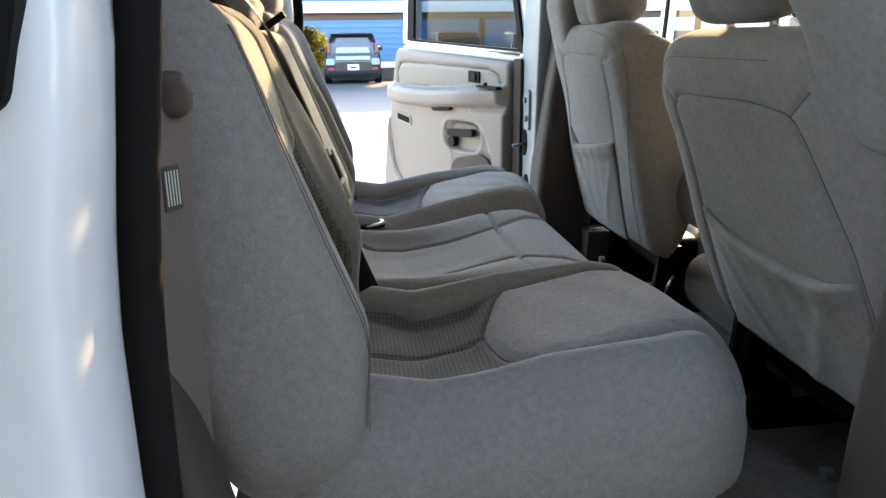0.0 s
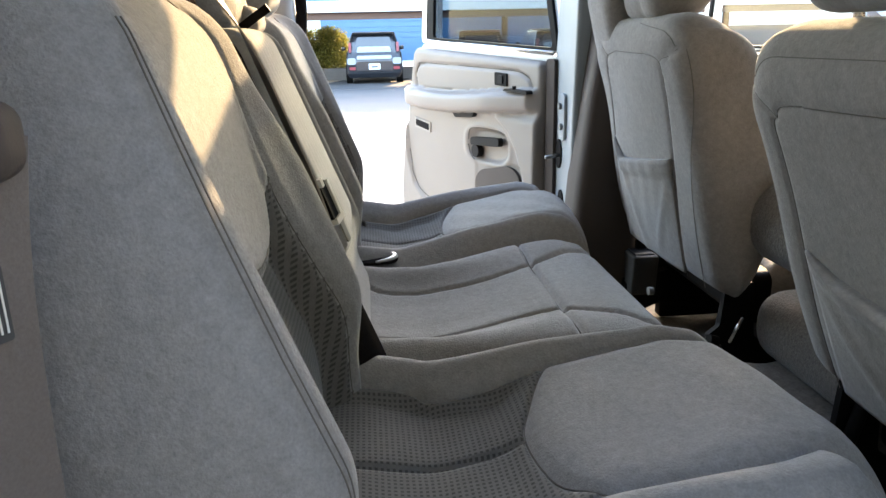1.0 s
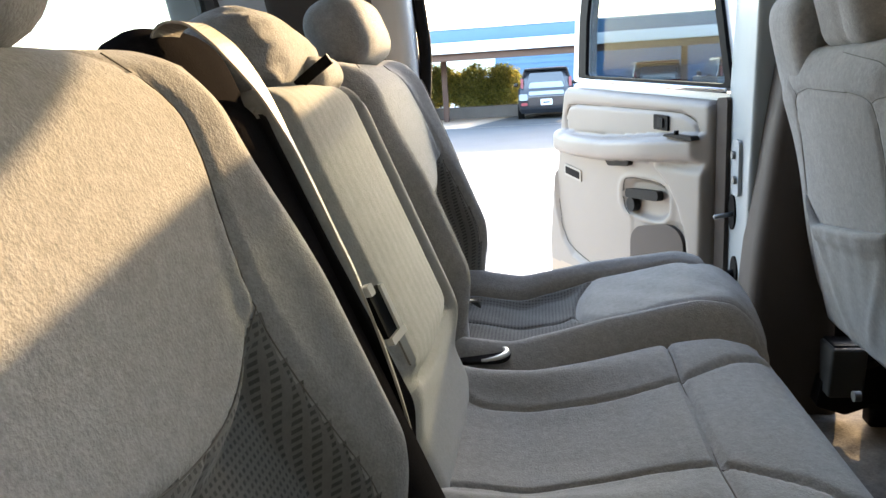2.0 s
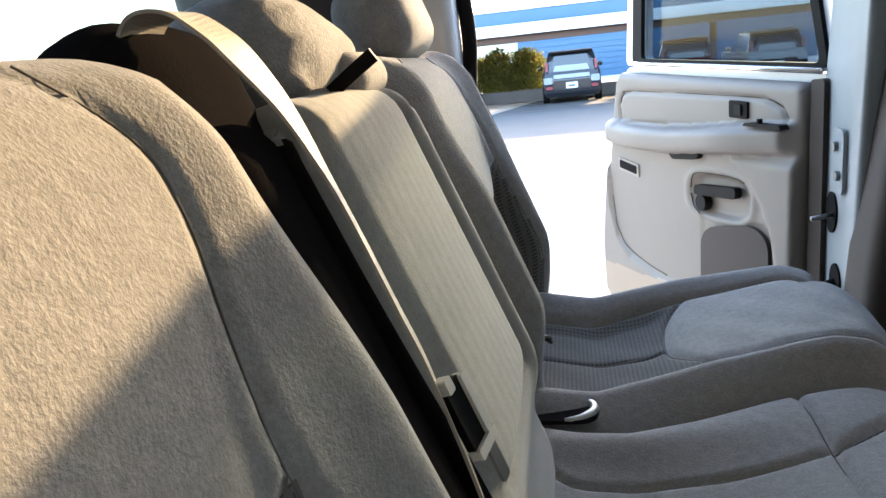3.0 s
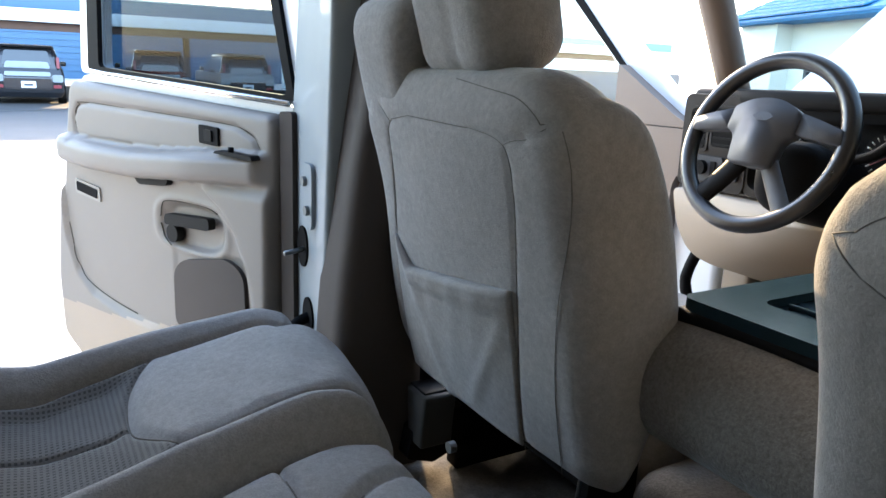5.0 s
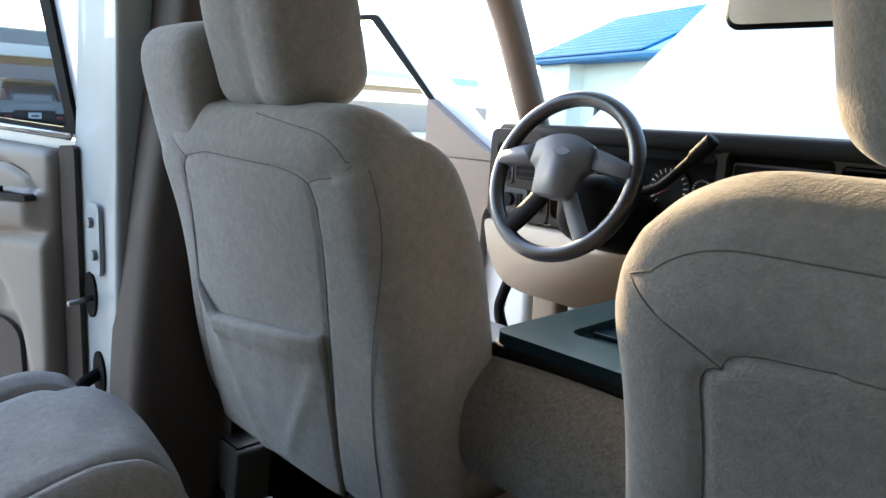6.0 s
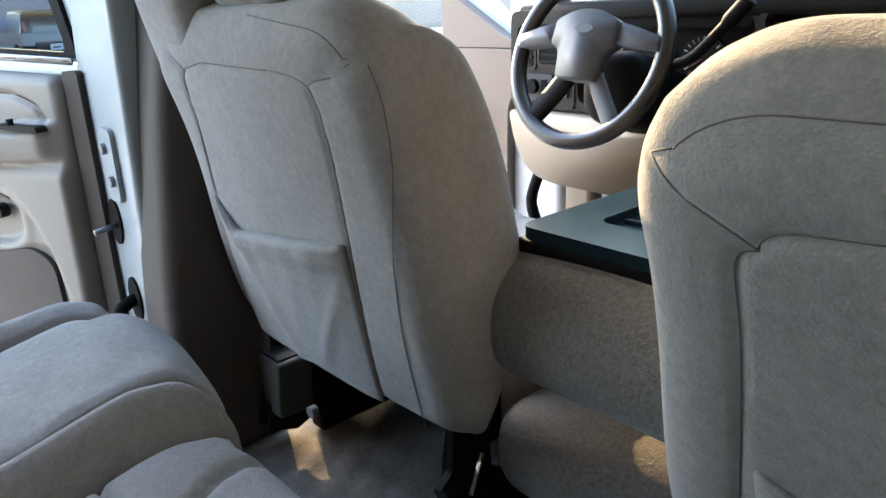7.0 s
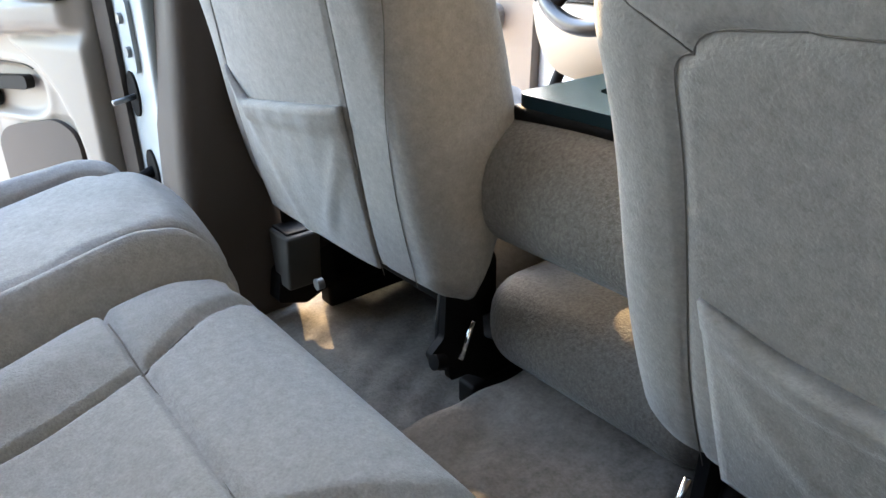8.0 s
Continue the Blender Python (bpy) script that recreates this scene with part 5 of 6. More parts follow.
fplate("outer_skin", [(0, 0.72), (1.0, 0.72), (1.02, 1.40), (0, 1.40)], -0.11, 0.06, WHITE, "white painted door shell", 0.03)
fplate("trim_panel", [(0.02, 0.74), (0.98, 0.74), (1.0, 1.39), (-0.034, 1.385), (-0.034, 1.30), (0.01, 1.25)], -0.05, 0.05, PILLAR, "beige door trim", 0.03, 0.01)
fplate("mirror_sail", [(-0.034, 1.388), (0.215, 1.388), (0.215, 1.545), (0.03, 1.42)], -0.05, 0.045, PILLAR, "beige mirror corner trim", 0.008)
fplate("window_frame", [(-0.02, 1.40), (1.02, 1.42), (0.98, 1.81), (0.42, 1.81)], -0.095, 0.045, WHITE, "white window frame", 0.01, 0.004,
       [(0.12, 1.412), (0.97, 1.432), (0.94, 1.78), (0.48, 1.78)])
fplate("window_channel", [(0.09, 1.405), (0.98, 1.425), (0.95, 1.78), (0.44, 1.78)], -0.052, 0.012, BLACK, "black window channel", 0.01, 0.002,
       [(0.11, 1.415), (0.965, 1.435), (0.935, 1.765), (0.455, 1.765)])
g = fplate("window_glass", [(0.095, 1.41), (0.97, 1.43), (0.94, 1.77), (0.45, 1.77)], -0.075, 0.004, GLASS, "clear window glass", 0, 0)
g.visible_shadow = False
fplate("armrest", [(0.10, 1.16), (0.80, 1.14), (0.80, 1.22), (0.10, 1.23)], 0.0, 0.05, BEIGE_SOFT, "padded armrest", 0.03, 0.015)
box_part("front_jamb", (1.275, 0.78, 0.72), (1.36, 0.95, 1.40), 0.02, WHITE_DIMMED, cab, "white painted front door jamb")

# ---- closed front door on the passenger's side, out of view ----
pdoor = root("passenger_door", (0.75, -0.88, 0.75), "closed front truck door with beige trim, window darkened to cut fill light", "car door")
pm = frame_axes((0, -0.86, 0), (1, 0, 0), (0, 0.03, 1))
plate("outer_skin", rounded([(0.33, 0.72), (1.24, 0.72), (1.27, 1.39), (0.33, 1.39)], 0.03), pm @ pose(0, 0, 0.06), 0.05, WHITE, pdoor, "white painted door shell", 0.004)
plate("trim_panel", rounded([(0.35, 0.75), (1.22, 0.75), (1.24, 1.385), (0.35, 1.385)], 0.03), pm, 0.055, PILLAR, pdoor, "brown-beige door trim", 0.01)
box_part("armrest", (0.45, -0.83, 1.13), (1.05, -0.755, 1.20), 0.025, BEIGE_SOFT, pdoor, "padded armrest", None, 0.05)
plate("window_frame", rounded([(0.30, 1.392), (1.28, 1.392), (0.86, 1.80), (0.33, 1.80)], 0.01), pm @ pose(0, 0, 0.02), 0.04, WHITE, pdoor, "white window frame", 0.004,
      hole=rounded([(0.36, 1.41), (1.20, 1.41), (0.83, 1.765), (0.38, 1.765)], 0.01))
# unseen pane, tinted dark only to let less light into the cab
g = plate("window_glass", [(0.35, 1.40), (1.22, 1.40), (0.84, 1.775), (0.37, 1.775)], pm @ pose(0, 0, 0.038), 0.004, GLASS_DARK, pdoor, "tinted window glass", 0)

# ---- dashboard ----
dash = root("dashboard", (1.2, 0, 1.1), "tan and black dashboard with gauges, radio and vents", "dashboard")


def dash_warp(P):
    P = P.copy()
    P[:, 2] += 0.012 * np.cos(P[:, 1] * 2.0) - 0.012
    P[:, 0] += 0.05 * smooth01(0.55, 0.82, np.abs(P[:, 1]))
    return P


box_part("dash_top", (1.075, -0.79, 1.452), (1.42, 0.79, 1.490), 0.016, GREY, dash, "dark grey padded dash top", dash_warp, 0.05)
box_part("dash_body", (1.16, -0.78, 1.10), (1.42, 0.78, 1.46), 0.03, BLACK, dash, "black dash interior", dash_warp, 0.05)
fm = frame_axes((1.085, 0, 0), (0, -1, 0), (0, 0, 1))
FN_ = fm.to_3x3() @ Vector((0, 0, 1))


def face(name, y0, y1, z0, z1, out, depth, mat, parent, label="", r=0.01, bevel=0.003, hole=None):
    """A plate on the dash face between y0 and y1 (towards the driver's door is larger), out: how far it stands proud."""
    pts = rounded([(-y1, z0), (-y0, z0), (-y0, z1), (-y1, z1)], r)
    hl = None
    if hole:
        a0, a1, b0, b1 = hole
        hl = rounded([(-a1, b0), (-a0, b0), (-a0, b1), (-a1, b1)], r * 0.8)
    return plate(name, pts, fm @ pose(0, 0, out), depth, mat, parent, label, bevel, hole=hl)


face("side_bezel", 0.590, 0.772, 1.258, 1.466, -0.035, 0.035, BEZEL, dash, "warm grey vent and switch bezel", 0.022, 0.006)
face("cluster_bezel", 0.198, 0.596, 1.258, 1.468, -0.030, 0.026, BEZEL, dash, "warm grey instrument bezel", 0.03, 0.006, (0.210, 0.585, 1.275, 1.454))
face("radio_surround", -0.105, 0.200, 1.150, 1.466, -0.030, 0.034, BEZEL, dash, "warm grey centre bezel", 0.018, 0.006, (0.004, 0.190, 1.30, 1.456))
face("passenger_bezel", -0.76, -0.108, 1.258, 1.462, -0.035, 0.030, TAN, dash, "tan passenger side dash panel", 0.02, 0.006)
face("instrument_recess", 0.205, 0.590, 1.262, 1.46, -0.055, 0.008, BLACK, dash, "black instrument recess", 0.02)
face("cluster_visor", 0.215, 0.580, 1.432, 1.452, -0.050, 0.045, BLACK, dash, "black cluster visor", 0.008)
for y, z, r in ((0.520, 1.372, 0.030), (0.432, 1.374, 0.046), (0.322, 1.372, 0.046), (0.252, 1.378, 0.022), (0.252, 1.330, 0.020)):
    g_ = disc("gauge", tuple(fm @ Vector((-y, z, -0.047))), tuple(FN_), r, 0.006, GREY, dash, "dark round gauge with pale ticks", bevel=0.002)
    for k in range(17):
        a = radians(225 - k * 16.9)
        c_ = [fm @ Vector((-y + math.cos(a) * r * q, z + math.sin(a) * r * q, -0.0405)) for q in (0.72, 0.90)]
        tube("tick", c_, r * 0.022 + 0.0003, LABEL, g_, segs=4)
    c_ = [fm @ Vector((-y, z, -0.0385)), fm @ Vector((-y - r * 0.62, z - r * 0.35, -0.0385))]
    tube("needle", c_, 0.0012, TAIL, g_, segs=5)
# vents
for y0, y1, z0, z1, n in ((0.697, 0.748, 1.345, 1.436, 6), (0.600, 0.685, 1.352, 1.440, 6), (-0.095, -0.004, 1.395, 1.452, 4)):
    v_ = face("air_vent", y0, y1, z0, z1, -0.004, 0.008, BLACK, dash, "black air vent", 0.010, 0.003)
    face("vent_rim", y0 - 0.004, y1 + 0.004, z0 - 0.004, z1 + 0.004, 0.0, 0.006, BEZEL, v_, "", 0.012, 0.002, (y0 + 0.002, y1 - 0.002, z0 + 0.002, z1 - 0.002))
    for k in range(n):
        zz = z0 + (z1 - z0) * (k + 0.5) / n
        face("slat", y0 + 0.005, y1 - 0.005, zz - 0.0022, zz + 0.0022, 0.002, 0.006, GREY, v_, "", 0.001, 0)
# radio and climate knobs
face("radio_recess", 0.006, 0.188, 1.305, 1.454, -0.040, 0.012, BLACK, dash, "black radio recess", 0.01)
radio = face("radio", 0.018, 0.178, 1.374, 1.434, -0.028, 0.022, BLACK, dash, "black car radio", 0.005)
face("radio_trim", 0.014, 0.182, 1.370, 1.438, -0.028, 0.018, HUB, radio, "silver trim ring", 0.005, 0.002, (0.020, 0.176, 1.376, 1.432))
face("slot", 0.030, 0.166, 1.424, 1.428, -0.006, 0.001, GREY, radio, "disc slot", 0.001, 0)
face("display", 0.122, 0.160, 1.392, 1.412, -0.006, 0.002, PALE_TRIM, radio, "grey display", 0.003, 0.001)
disc("volume_knob", tuple(fm @ Vector((-0.104, 1.404, -0.006))), tuple(FN_), 0.015, 0.012, CHROME, radio, "silver knob", bevel=0.003)
for k in range(10):
    y = 0.078 - 0.0115 * (k % 5)
    face("button", y - 0.004, y + 0.004, 1.388 + 0.018 * (k // 5), 1.397 + 0.018 * (k // 5), -0.006, 0.003, GREY, radio, "", 0.0015, 0.001)
for k in range(3):
    disc("climate_knob", tuple(fm @ Vector((-0.155 + 0.055 * k, 1.335, -0.028))), tuple(FN_), 0.017, 0.018, GREY, dash, "dark climate knob", bevel=0.003)
# light switches
swp = face("switch_panel", 0.645, 0.718, 1.276, 1.333, 0.0, 0.007, SILVER, dash, "silver light switch panel", 0.007, 0.003)
disc("light_knob", tuple(fm @ Vector((-0.698, 1.306, 0.007))), tuple(FN_), 0.016, 0.012, BLACK, swp, "black light knob", bevel=0.003)
face("switch", 0.660, 0.673, 1.288, 1.322, 0.006, 0.005, BLACK, swp, "", 0.003, 0.001)
sw2 = face("dimmer_panel", 0.604, 0.638, 1.285, 1.331, 0.0, 0.007, SILVER, dash, "silver dimmer switch panel", 0.007, 0.003)
disc("dimmer", tuple(fm @ Vector((-0.621, 1.308, 0.007))), tuple(FN_), 0.011, 0.008, BLACK, sw2, bevel=0.002)
# knee bolster, kick panel
kp = rounded([(-0.765, 1.252), (-0.745, 1.170), (-0.700, 1.112), (-0.640, 1.096), (-0.20, 1.092), (-0.20, 1.252)], [0.02, 0.06, 0.05, 0.03, 0.02, 0.02])
plate("knee_panel", kp, fm @ pose(0, 0, -0.06), 0.078, TAN, dash, "tan knee bolster", 0.016, smooth=True)
box_part("kick_panel", (1.17, 0.60, 0.80), (1.40, 0.685, 1.10), 0.02, TAN, dash, "tan kick panel", None, 0.06)
tube("wire_loom", curve_pts([(1.14, 0.735, 1.09), (1.12, 0.74, 1.02), (1.14, 0.72, 0.95), (1.2, 0.70, 0.92)]), 0.014, BLACK, dash, "black cable loom")
box_part("module", (1.11, 0.44, 1.055), (1.16, 0.53, 1.095), 0.006, STEEL, dash, "metal module under the dash", None, 0.04)

dash.location.z -= 0.028      # the whole dash, with its parts

# ---- steering wheel ----
WC, WR = Vector((0.902, 0.420, 1.366)), 0.1545
wheel = root("steering_wheel", WC, "black leather steering wheel with grey hub", "steering wheel")
wm = frame_axes(WC, (0, -1, 0), (0.355, 0, 0.935))
ring = [wm @ Vector((WR * math.cos(2 * math.pi * k / 56), WR * math.sin(2 * math.pi * k / 56), 0)) for k in range(56)]
tube("rim", ring, 0.0155, GLOSS, wheel, "worn black leather rim", segs=12, closed=True, up=tuple(wm.to_3x3() @ Vector((0, 0, 1))))
wk = wm @ Matrix.Scale(WR / 0.187, 4)
hub = rounded([(-0.078, 0.066), (-0.042, 0.085), (0.0, 0.091), (0.042, 0.085), (0.078, 0.066), (0.080, 0.016), (0.056, 0.002), (0.048, -0.060), (-0.048, -0.060), (-0.056, 0.002), (-0.080, 0.016)], [0.008, 0.03, 0.03, 0.03, 0.008, 0.008, 0.014, 0.012, 0.012, 0.014, 0.008])
plate("airbag_cover", hub, wk @ pose(0, 0.0, -0.005), 0.035, HUB, wheel, "worn grey airbag cover", 0.008, smooth=True)
for sx in (-1, 1):
    sp = [(0.083, 0.064), (0.130, 0.052), (0.180, 0.036), (0.182, 0.006), (0.130, 0.012), (0.083, 0.018)]
    plate("spoke", rounded([(sx * a_, b_) for a_, b_ in (sp if sx < 0 else sp[::-1])][::-1], 0.006), wk @ pose(0, 0, -0.006), 0.028, HUB, wheel, "silver grey spoke", 0.006, smooth=True)
    # right lower spoke gets the hub's lighter grey to paint the light on it
    tube("lower_spoke", curve_pts([wk @ Vector((sx * 0.036, -0.046, 0)), wk @ Vector((sx * 0.066, -0.090, -0.002)), wk @ Vector((sx * 0.110, -0.148, 0))], 4), 0.022 if sx < 0 else 0.017, BLACK if sx < 0 else HUB, wheel, "lower spoke", flat=0.5,
         up=tuple(wm.to_3x3() @ Vector((0, 0, 1))))
badge = rounded([(-0.026, 0.0), (-0.012, -0.009), (0.012, -0.009), (0.026, 0.0), (0.012, 0.009), (-0.012, 0.009)], 0.003)
plate("badge", badge, wk @ pose(0, 0.048, 0.0295), 0.002, HUB, wheel, "plain dark badge", 0.001)
box_part("steering_column", (0.945, 0.335, 1.245), (1.15, 0.480, 1.385), 0.045, BLACK, None, "", lambda P: P + np.stack([0 * P[:, 0], 0 * P[:, 0], (P[:, 0] - 0.93) * -0.3], axis=1))
col = bpy.data.objects["steering_column"]
tagged(col, "black steering column shroud under the wheel", "steering column")
stalk = root("gear_lever", (0.98, 0.30, 1.34), "black column gear lever raised beside the wheel", "gear lever")
tube("lever", curve_pts([(1.00, 0.33, 1.34), (0.985, 0.265, 1.360), (0.975, 0.205, 1.412), (0.97, 0.165, 1.452)], 6), [0.009] * 13 + [0.013] * 6, BLACK, stalk, segs=10)
ped = root("pedals", (1.22, 0.45, 0.80), "black foot pedals under the dash", "pedals")
box_part("brake_pedal", (1.16, 0.40, 0.93), (1.19, 0.52, 0.99), 0.01, BLACK, ped)
box_part("accelerator", (1.18, 0.28, 0.82), (1.21, 0.33, 0.95), 0.01, BLACK, ped)
tube("pedal_arm", [(1.18, 0.46, 0.96), (1.28, 0.46, 1.14)], 0.012, STEEL, ped)
tube("pedal_bracket", [(1.16, 0.50, 1.06), (1.16, 0.56, 1.07)], 0.022, STEEL, ped, "bare steel bracket")
# rear-view mirror
mir = root("rear_view_mirror", (0.88, 0.0, 1.66), "black rear-view mirror hung at the windscreen", "mirror")
box_part("housing", (0.83, -0.14, 1.612), (0.87, 0.11, 1.685), 0.02, BLACK, mir)
plate("mirror_face", rounded(rect(0.225, 0.062), 0.02), frame_axes((0.829, -0.015, 1.6485), (0, -1, 0), (0, 0, 1)), 0.002, CHROME, mir, "mirror glass", 0)
tube("mirror_arm", [(0.865, 0.01, 1.68), (0.93, 0.01, 1.735)], 0.010, BLACK, mir)

# ---- belts and small things ----
hb = root("outer_seat_belt", (-0.47, -0.72, 1.2), "taupe rear seat belt with a printed label, against the pillar trim", "seat belt")
BS = Vector((0.55, 0.83, 0)).normalized()
line = curve_pts([(-0.474, -0.738, 1.41), (-0.482, -0.742, 1.335), (-0.488, -0.738, 1.20), (-0.490, -0.735, 0.90)], 6)
ribbon("webbing", line, BS, 0.044, 0.0025, BELT_OUTER, hb)
box_part("belt_guide", (-0.492, -0.748, 1.388), (-0.462, -0.712, 1.424), 0.012, TAUPE, hb, "taupe belt guide", None, 0.02)
lm = frame_axes((-0.4820, -0.7425, 1.335), tuple(BS), (0, 0, 1))
if (lm.to_3x3() @ Vector((0, 0, 1))).x < 0:
    lm = lm @ pose(0, 0, 0, 0, 180, 0)
plate("label", rounded(rect(0.017, 0.036), 0.002), lm @ pose(0, 0, 0.0015), 0.001, INK, hb, "printed belt label", 0)
for k in range(5):
    plate("label_bar", rect(0.0009, 0.028, -0.006 + 0.003 * k, 0.0), lm @ pose(0, 0, 0.0026), 0.0005, LABEL, hb, "", 0)
# buckle pockets between the cushions
bp = root("buckle_pocket", (-0.32, 0.222, 1.04), "open buckle pocket with a pale rim between the cushions", "buckle pocket")
pm_ = pose(-0.322, 0.222, 1.054, 0, -3, -6)
plate("well", rounded(rect(0.105, 0.056), 0.024), pm_ @ pose(0, 0, -0.004), 0.005, DARKCLOTH, bp, "dark well", 0.002)
rim_pts = [pm_ @ Vector((0.014 + 0.034 * math.cos(a_), 0.027 * math.sin(a_), 0.002)) for a_ in np.linspace(-1.55, 1.35, 15)]
tube("rim", rim_pts, [0.002 + 0.0035 * math.sin(math.pi * k_ / 14) for k_ in range(15)], SATIN, bp, "pale worn rim", segs=8)
tube("lip", [pm_ @ Vector((x_, 0.028, 0.001)) for x_ in (-0.05, -0.02, 0.02)], 0.0022, DARKCLOTH, bp, "dark stitched lip", segs=6)
bk = root("belt_buckle", (-0.348, -0.215, 1.06), "black belt buckle with a bright tip, between seat and back", "belt buckle", "buckles")
bmx = frame_axes((-0.352, -0.222, 1.070), (0.50, 0.05, 0.62), (0, 1, 0))
plate("body", rounded(rect(0.070, 0.030), 0.007), bmx, 0.016, BLACK, bk, "", 0.004)
plate("tip", rounded(rect(0.010, 0.024, 0.036, 0), 0.003), bmx @ pose(0, 0, 0.003), 0.010, SATIN, bk, "bright worn tip", 0.002)
bk = root("belt_buckle", (-0.352, 0.385, 1.07), "grey webbing buckle tab, lying on the cushion at the back", "belt buckle", "buckles")
loop = [(-0.368, 0.372, 1.072), (-0.352, 0.383, 1.086), (-0.337, 0.396, 1.084), (-0.334, 0.400, 1.074)]
ribbon("tab", curve_pts(loop, 4), (0.6, -0.75, 0.1), 0.022, 0.003, BELT_DARK, bk, "folded grey webbing")


# ---- outside ----
def ground_sheet(name, pts, z, mat, label, category, kind="structure"):
    me_v = [(x, y, z) for x, y in pts]
    ob = mesh_part(name, me_v, [tuple(range(len(pts)))], mat, None, "", False)
    return tagged(ob, label, category, kind=kind)


ground_sheet("ground", [(-900, -900), (900, -900), (900, 900), (-900, 900)], 0.0, CONCRETE, "pale sunlit concrete lot reaching the horizon", "ground")
ground_sheet("parking_bays", [(-30, 20.6), (30, 20.6), (30, 25.5), (-30, 25.5)], 0.005, DIRT, "tan gravelled parking bays under the carport", "pavement")
ground_sheet("road", [(-60, 12.3), (60, 12.3), (60, 20.58), (-60, 20.58)], 0.005, ASPHALT, "worn grey asphalt lane in the carport's shade", "road")
ground_sheet("stall_pavement", [(-2.4, 20.6), (2.7, 20.6), (1.3, 25.5), (-1.2, 25.5)], 0.009, ASPHALT, "asphalt apron in front of the parked car", "pavement")
# unseen wall, added to hold skylight off the passenger doorway
tagged(box_part("backdrop_wall", (-25, -3.9, 0.0), (25, -3.5, 5.6), 0.03, material("dark_green_paint", (0.028, 0.036, 0.036), 0.9, grain=0.3, grain_scale=60), None, "", None, 6.0), "unseen dark green wall added to block skylight on the passenger side", "wall", kind="structure")
tagged(box_part("kerb", (-16, 25.5, 0.0), (16, 25.9, 0.42), 0.03, KERB, None, "", None, 1.0), "low concrete wall behind the parking bays", "kerb", kind="structure")

# carport
port = root("carport", (0, 24, 0), "long carport with a white fascia and brown posts", "carport")
box_part("fascia", (-22, 22.4, 2.20), (22, 22.52, 2.47), 0.01, FASCIA, port, "white fascia board", None, 4)
box_part("beam", (-22, 22.6, 1.98), (22, 22.74, 2.20), 0.01, BROWN, port, "brown beam", None, 4)
box_part("roof_sheet", (-22, 22.45, 2.47), (22, 30.0, 2.53), 0.01, FASCIA, port, "pale roof sheet", None, 4)
for x in (-11.0, -3.45, 4.4, 12.2):
    box_part("post", (x - 0.09, 24.2, 0.0), (x + 0.09, 24.38, 2.47), 0.01, BROWN, port, "brown post", None, 1)

# blue building behind
bld = root("blue_warehouse", (6, 46, 0), "long blue metal-sided building with a flat roof", "building")
box_part("wall", (-3.0, 46, 0), (17, 56, 3.6), 0.02, BLUEWALL, bld, "blue siding wall", None, 2)
for k in range(10):
    box_part("siding_rib", (-3.0, 45.95, 0.40 + 0.33 * k), (17, 46.0, 0.43 + 0.33 * k), 0.008, BLUEWALL, bld, "", None, 8)
box_part("parapet", (-44, 46.2, 3.6), (17, 56, 4.4), 0.03, BLUEWALL, bld, "blue parapet band", None, 4)
box_part("parapet_cap", (-44, 46.1, 4.4), (17, 56, 4.5), 0.03, FASCIA, bld, "pale parapet cap", None, 4)
box_part("pale_wall", (-44, 48, 0), (-3.0, 56, 3.6), 0.02, STUCCO, bld, "pale wall beyond the hedge", None, 4)
store = root("pale_store", (20, 32, 0), "pale store front with a teal sign band", "building")
box_part("wall", (12.05, 31.4, 0), (34, 39, 5.2), 0.03, STUCCO, store, "pale stucco wall", None, 4)
band = box_part("sign_band", (12.5, 31.28, 2.85), (33, 31.4, 3.25), 0.02, material("teal_sign", (0.10, 0.30, 0.32), 0.5), store, "teal sign band", None, 4)
GOLD = material("gold_letter", (0.55, 0.42, 0.08), 0.5)
for k in range(14):
    if k not in (4, 11):
        box_part("letter_bar", (16.2 + 0.30 * k, 31.24, 2.93), (16.40 + 0.30 * k, 31.28, 3.17), 0.01, GOLD, band, "", None, 1)
box_part("base_band", (12.05, 31.35, 0), (34, 31.4, 1.6), 0.02, KERB, store, "grey base of the store front", None, 4)


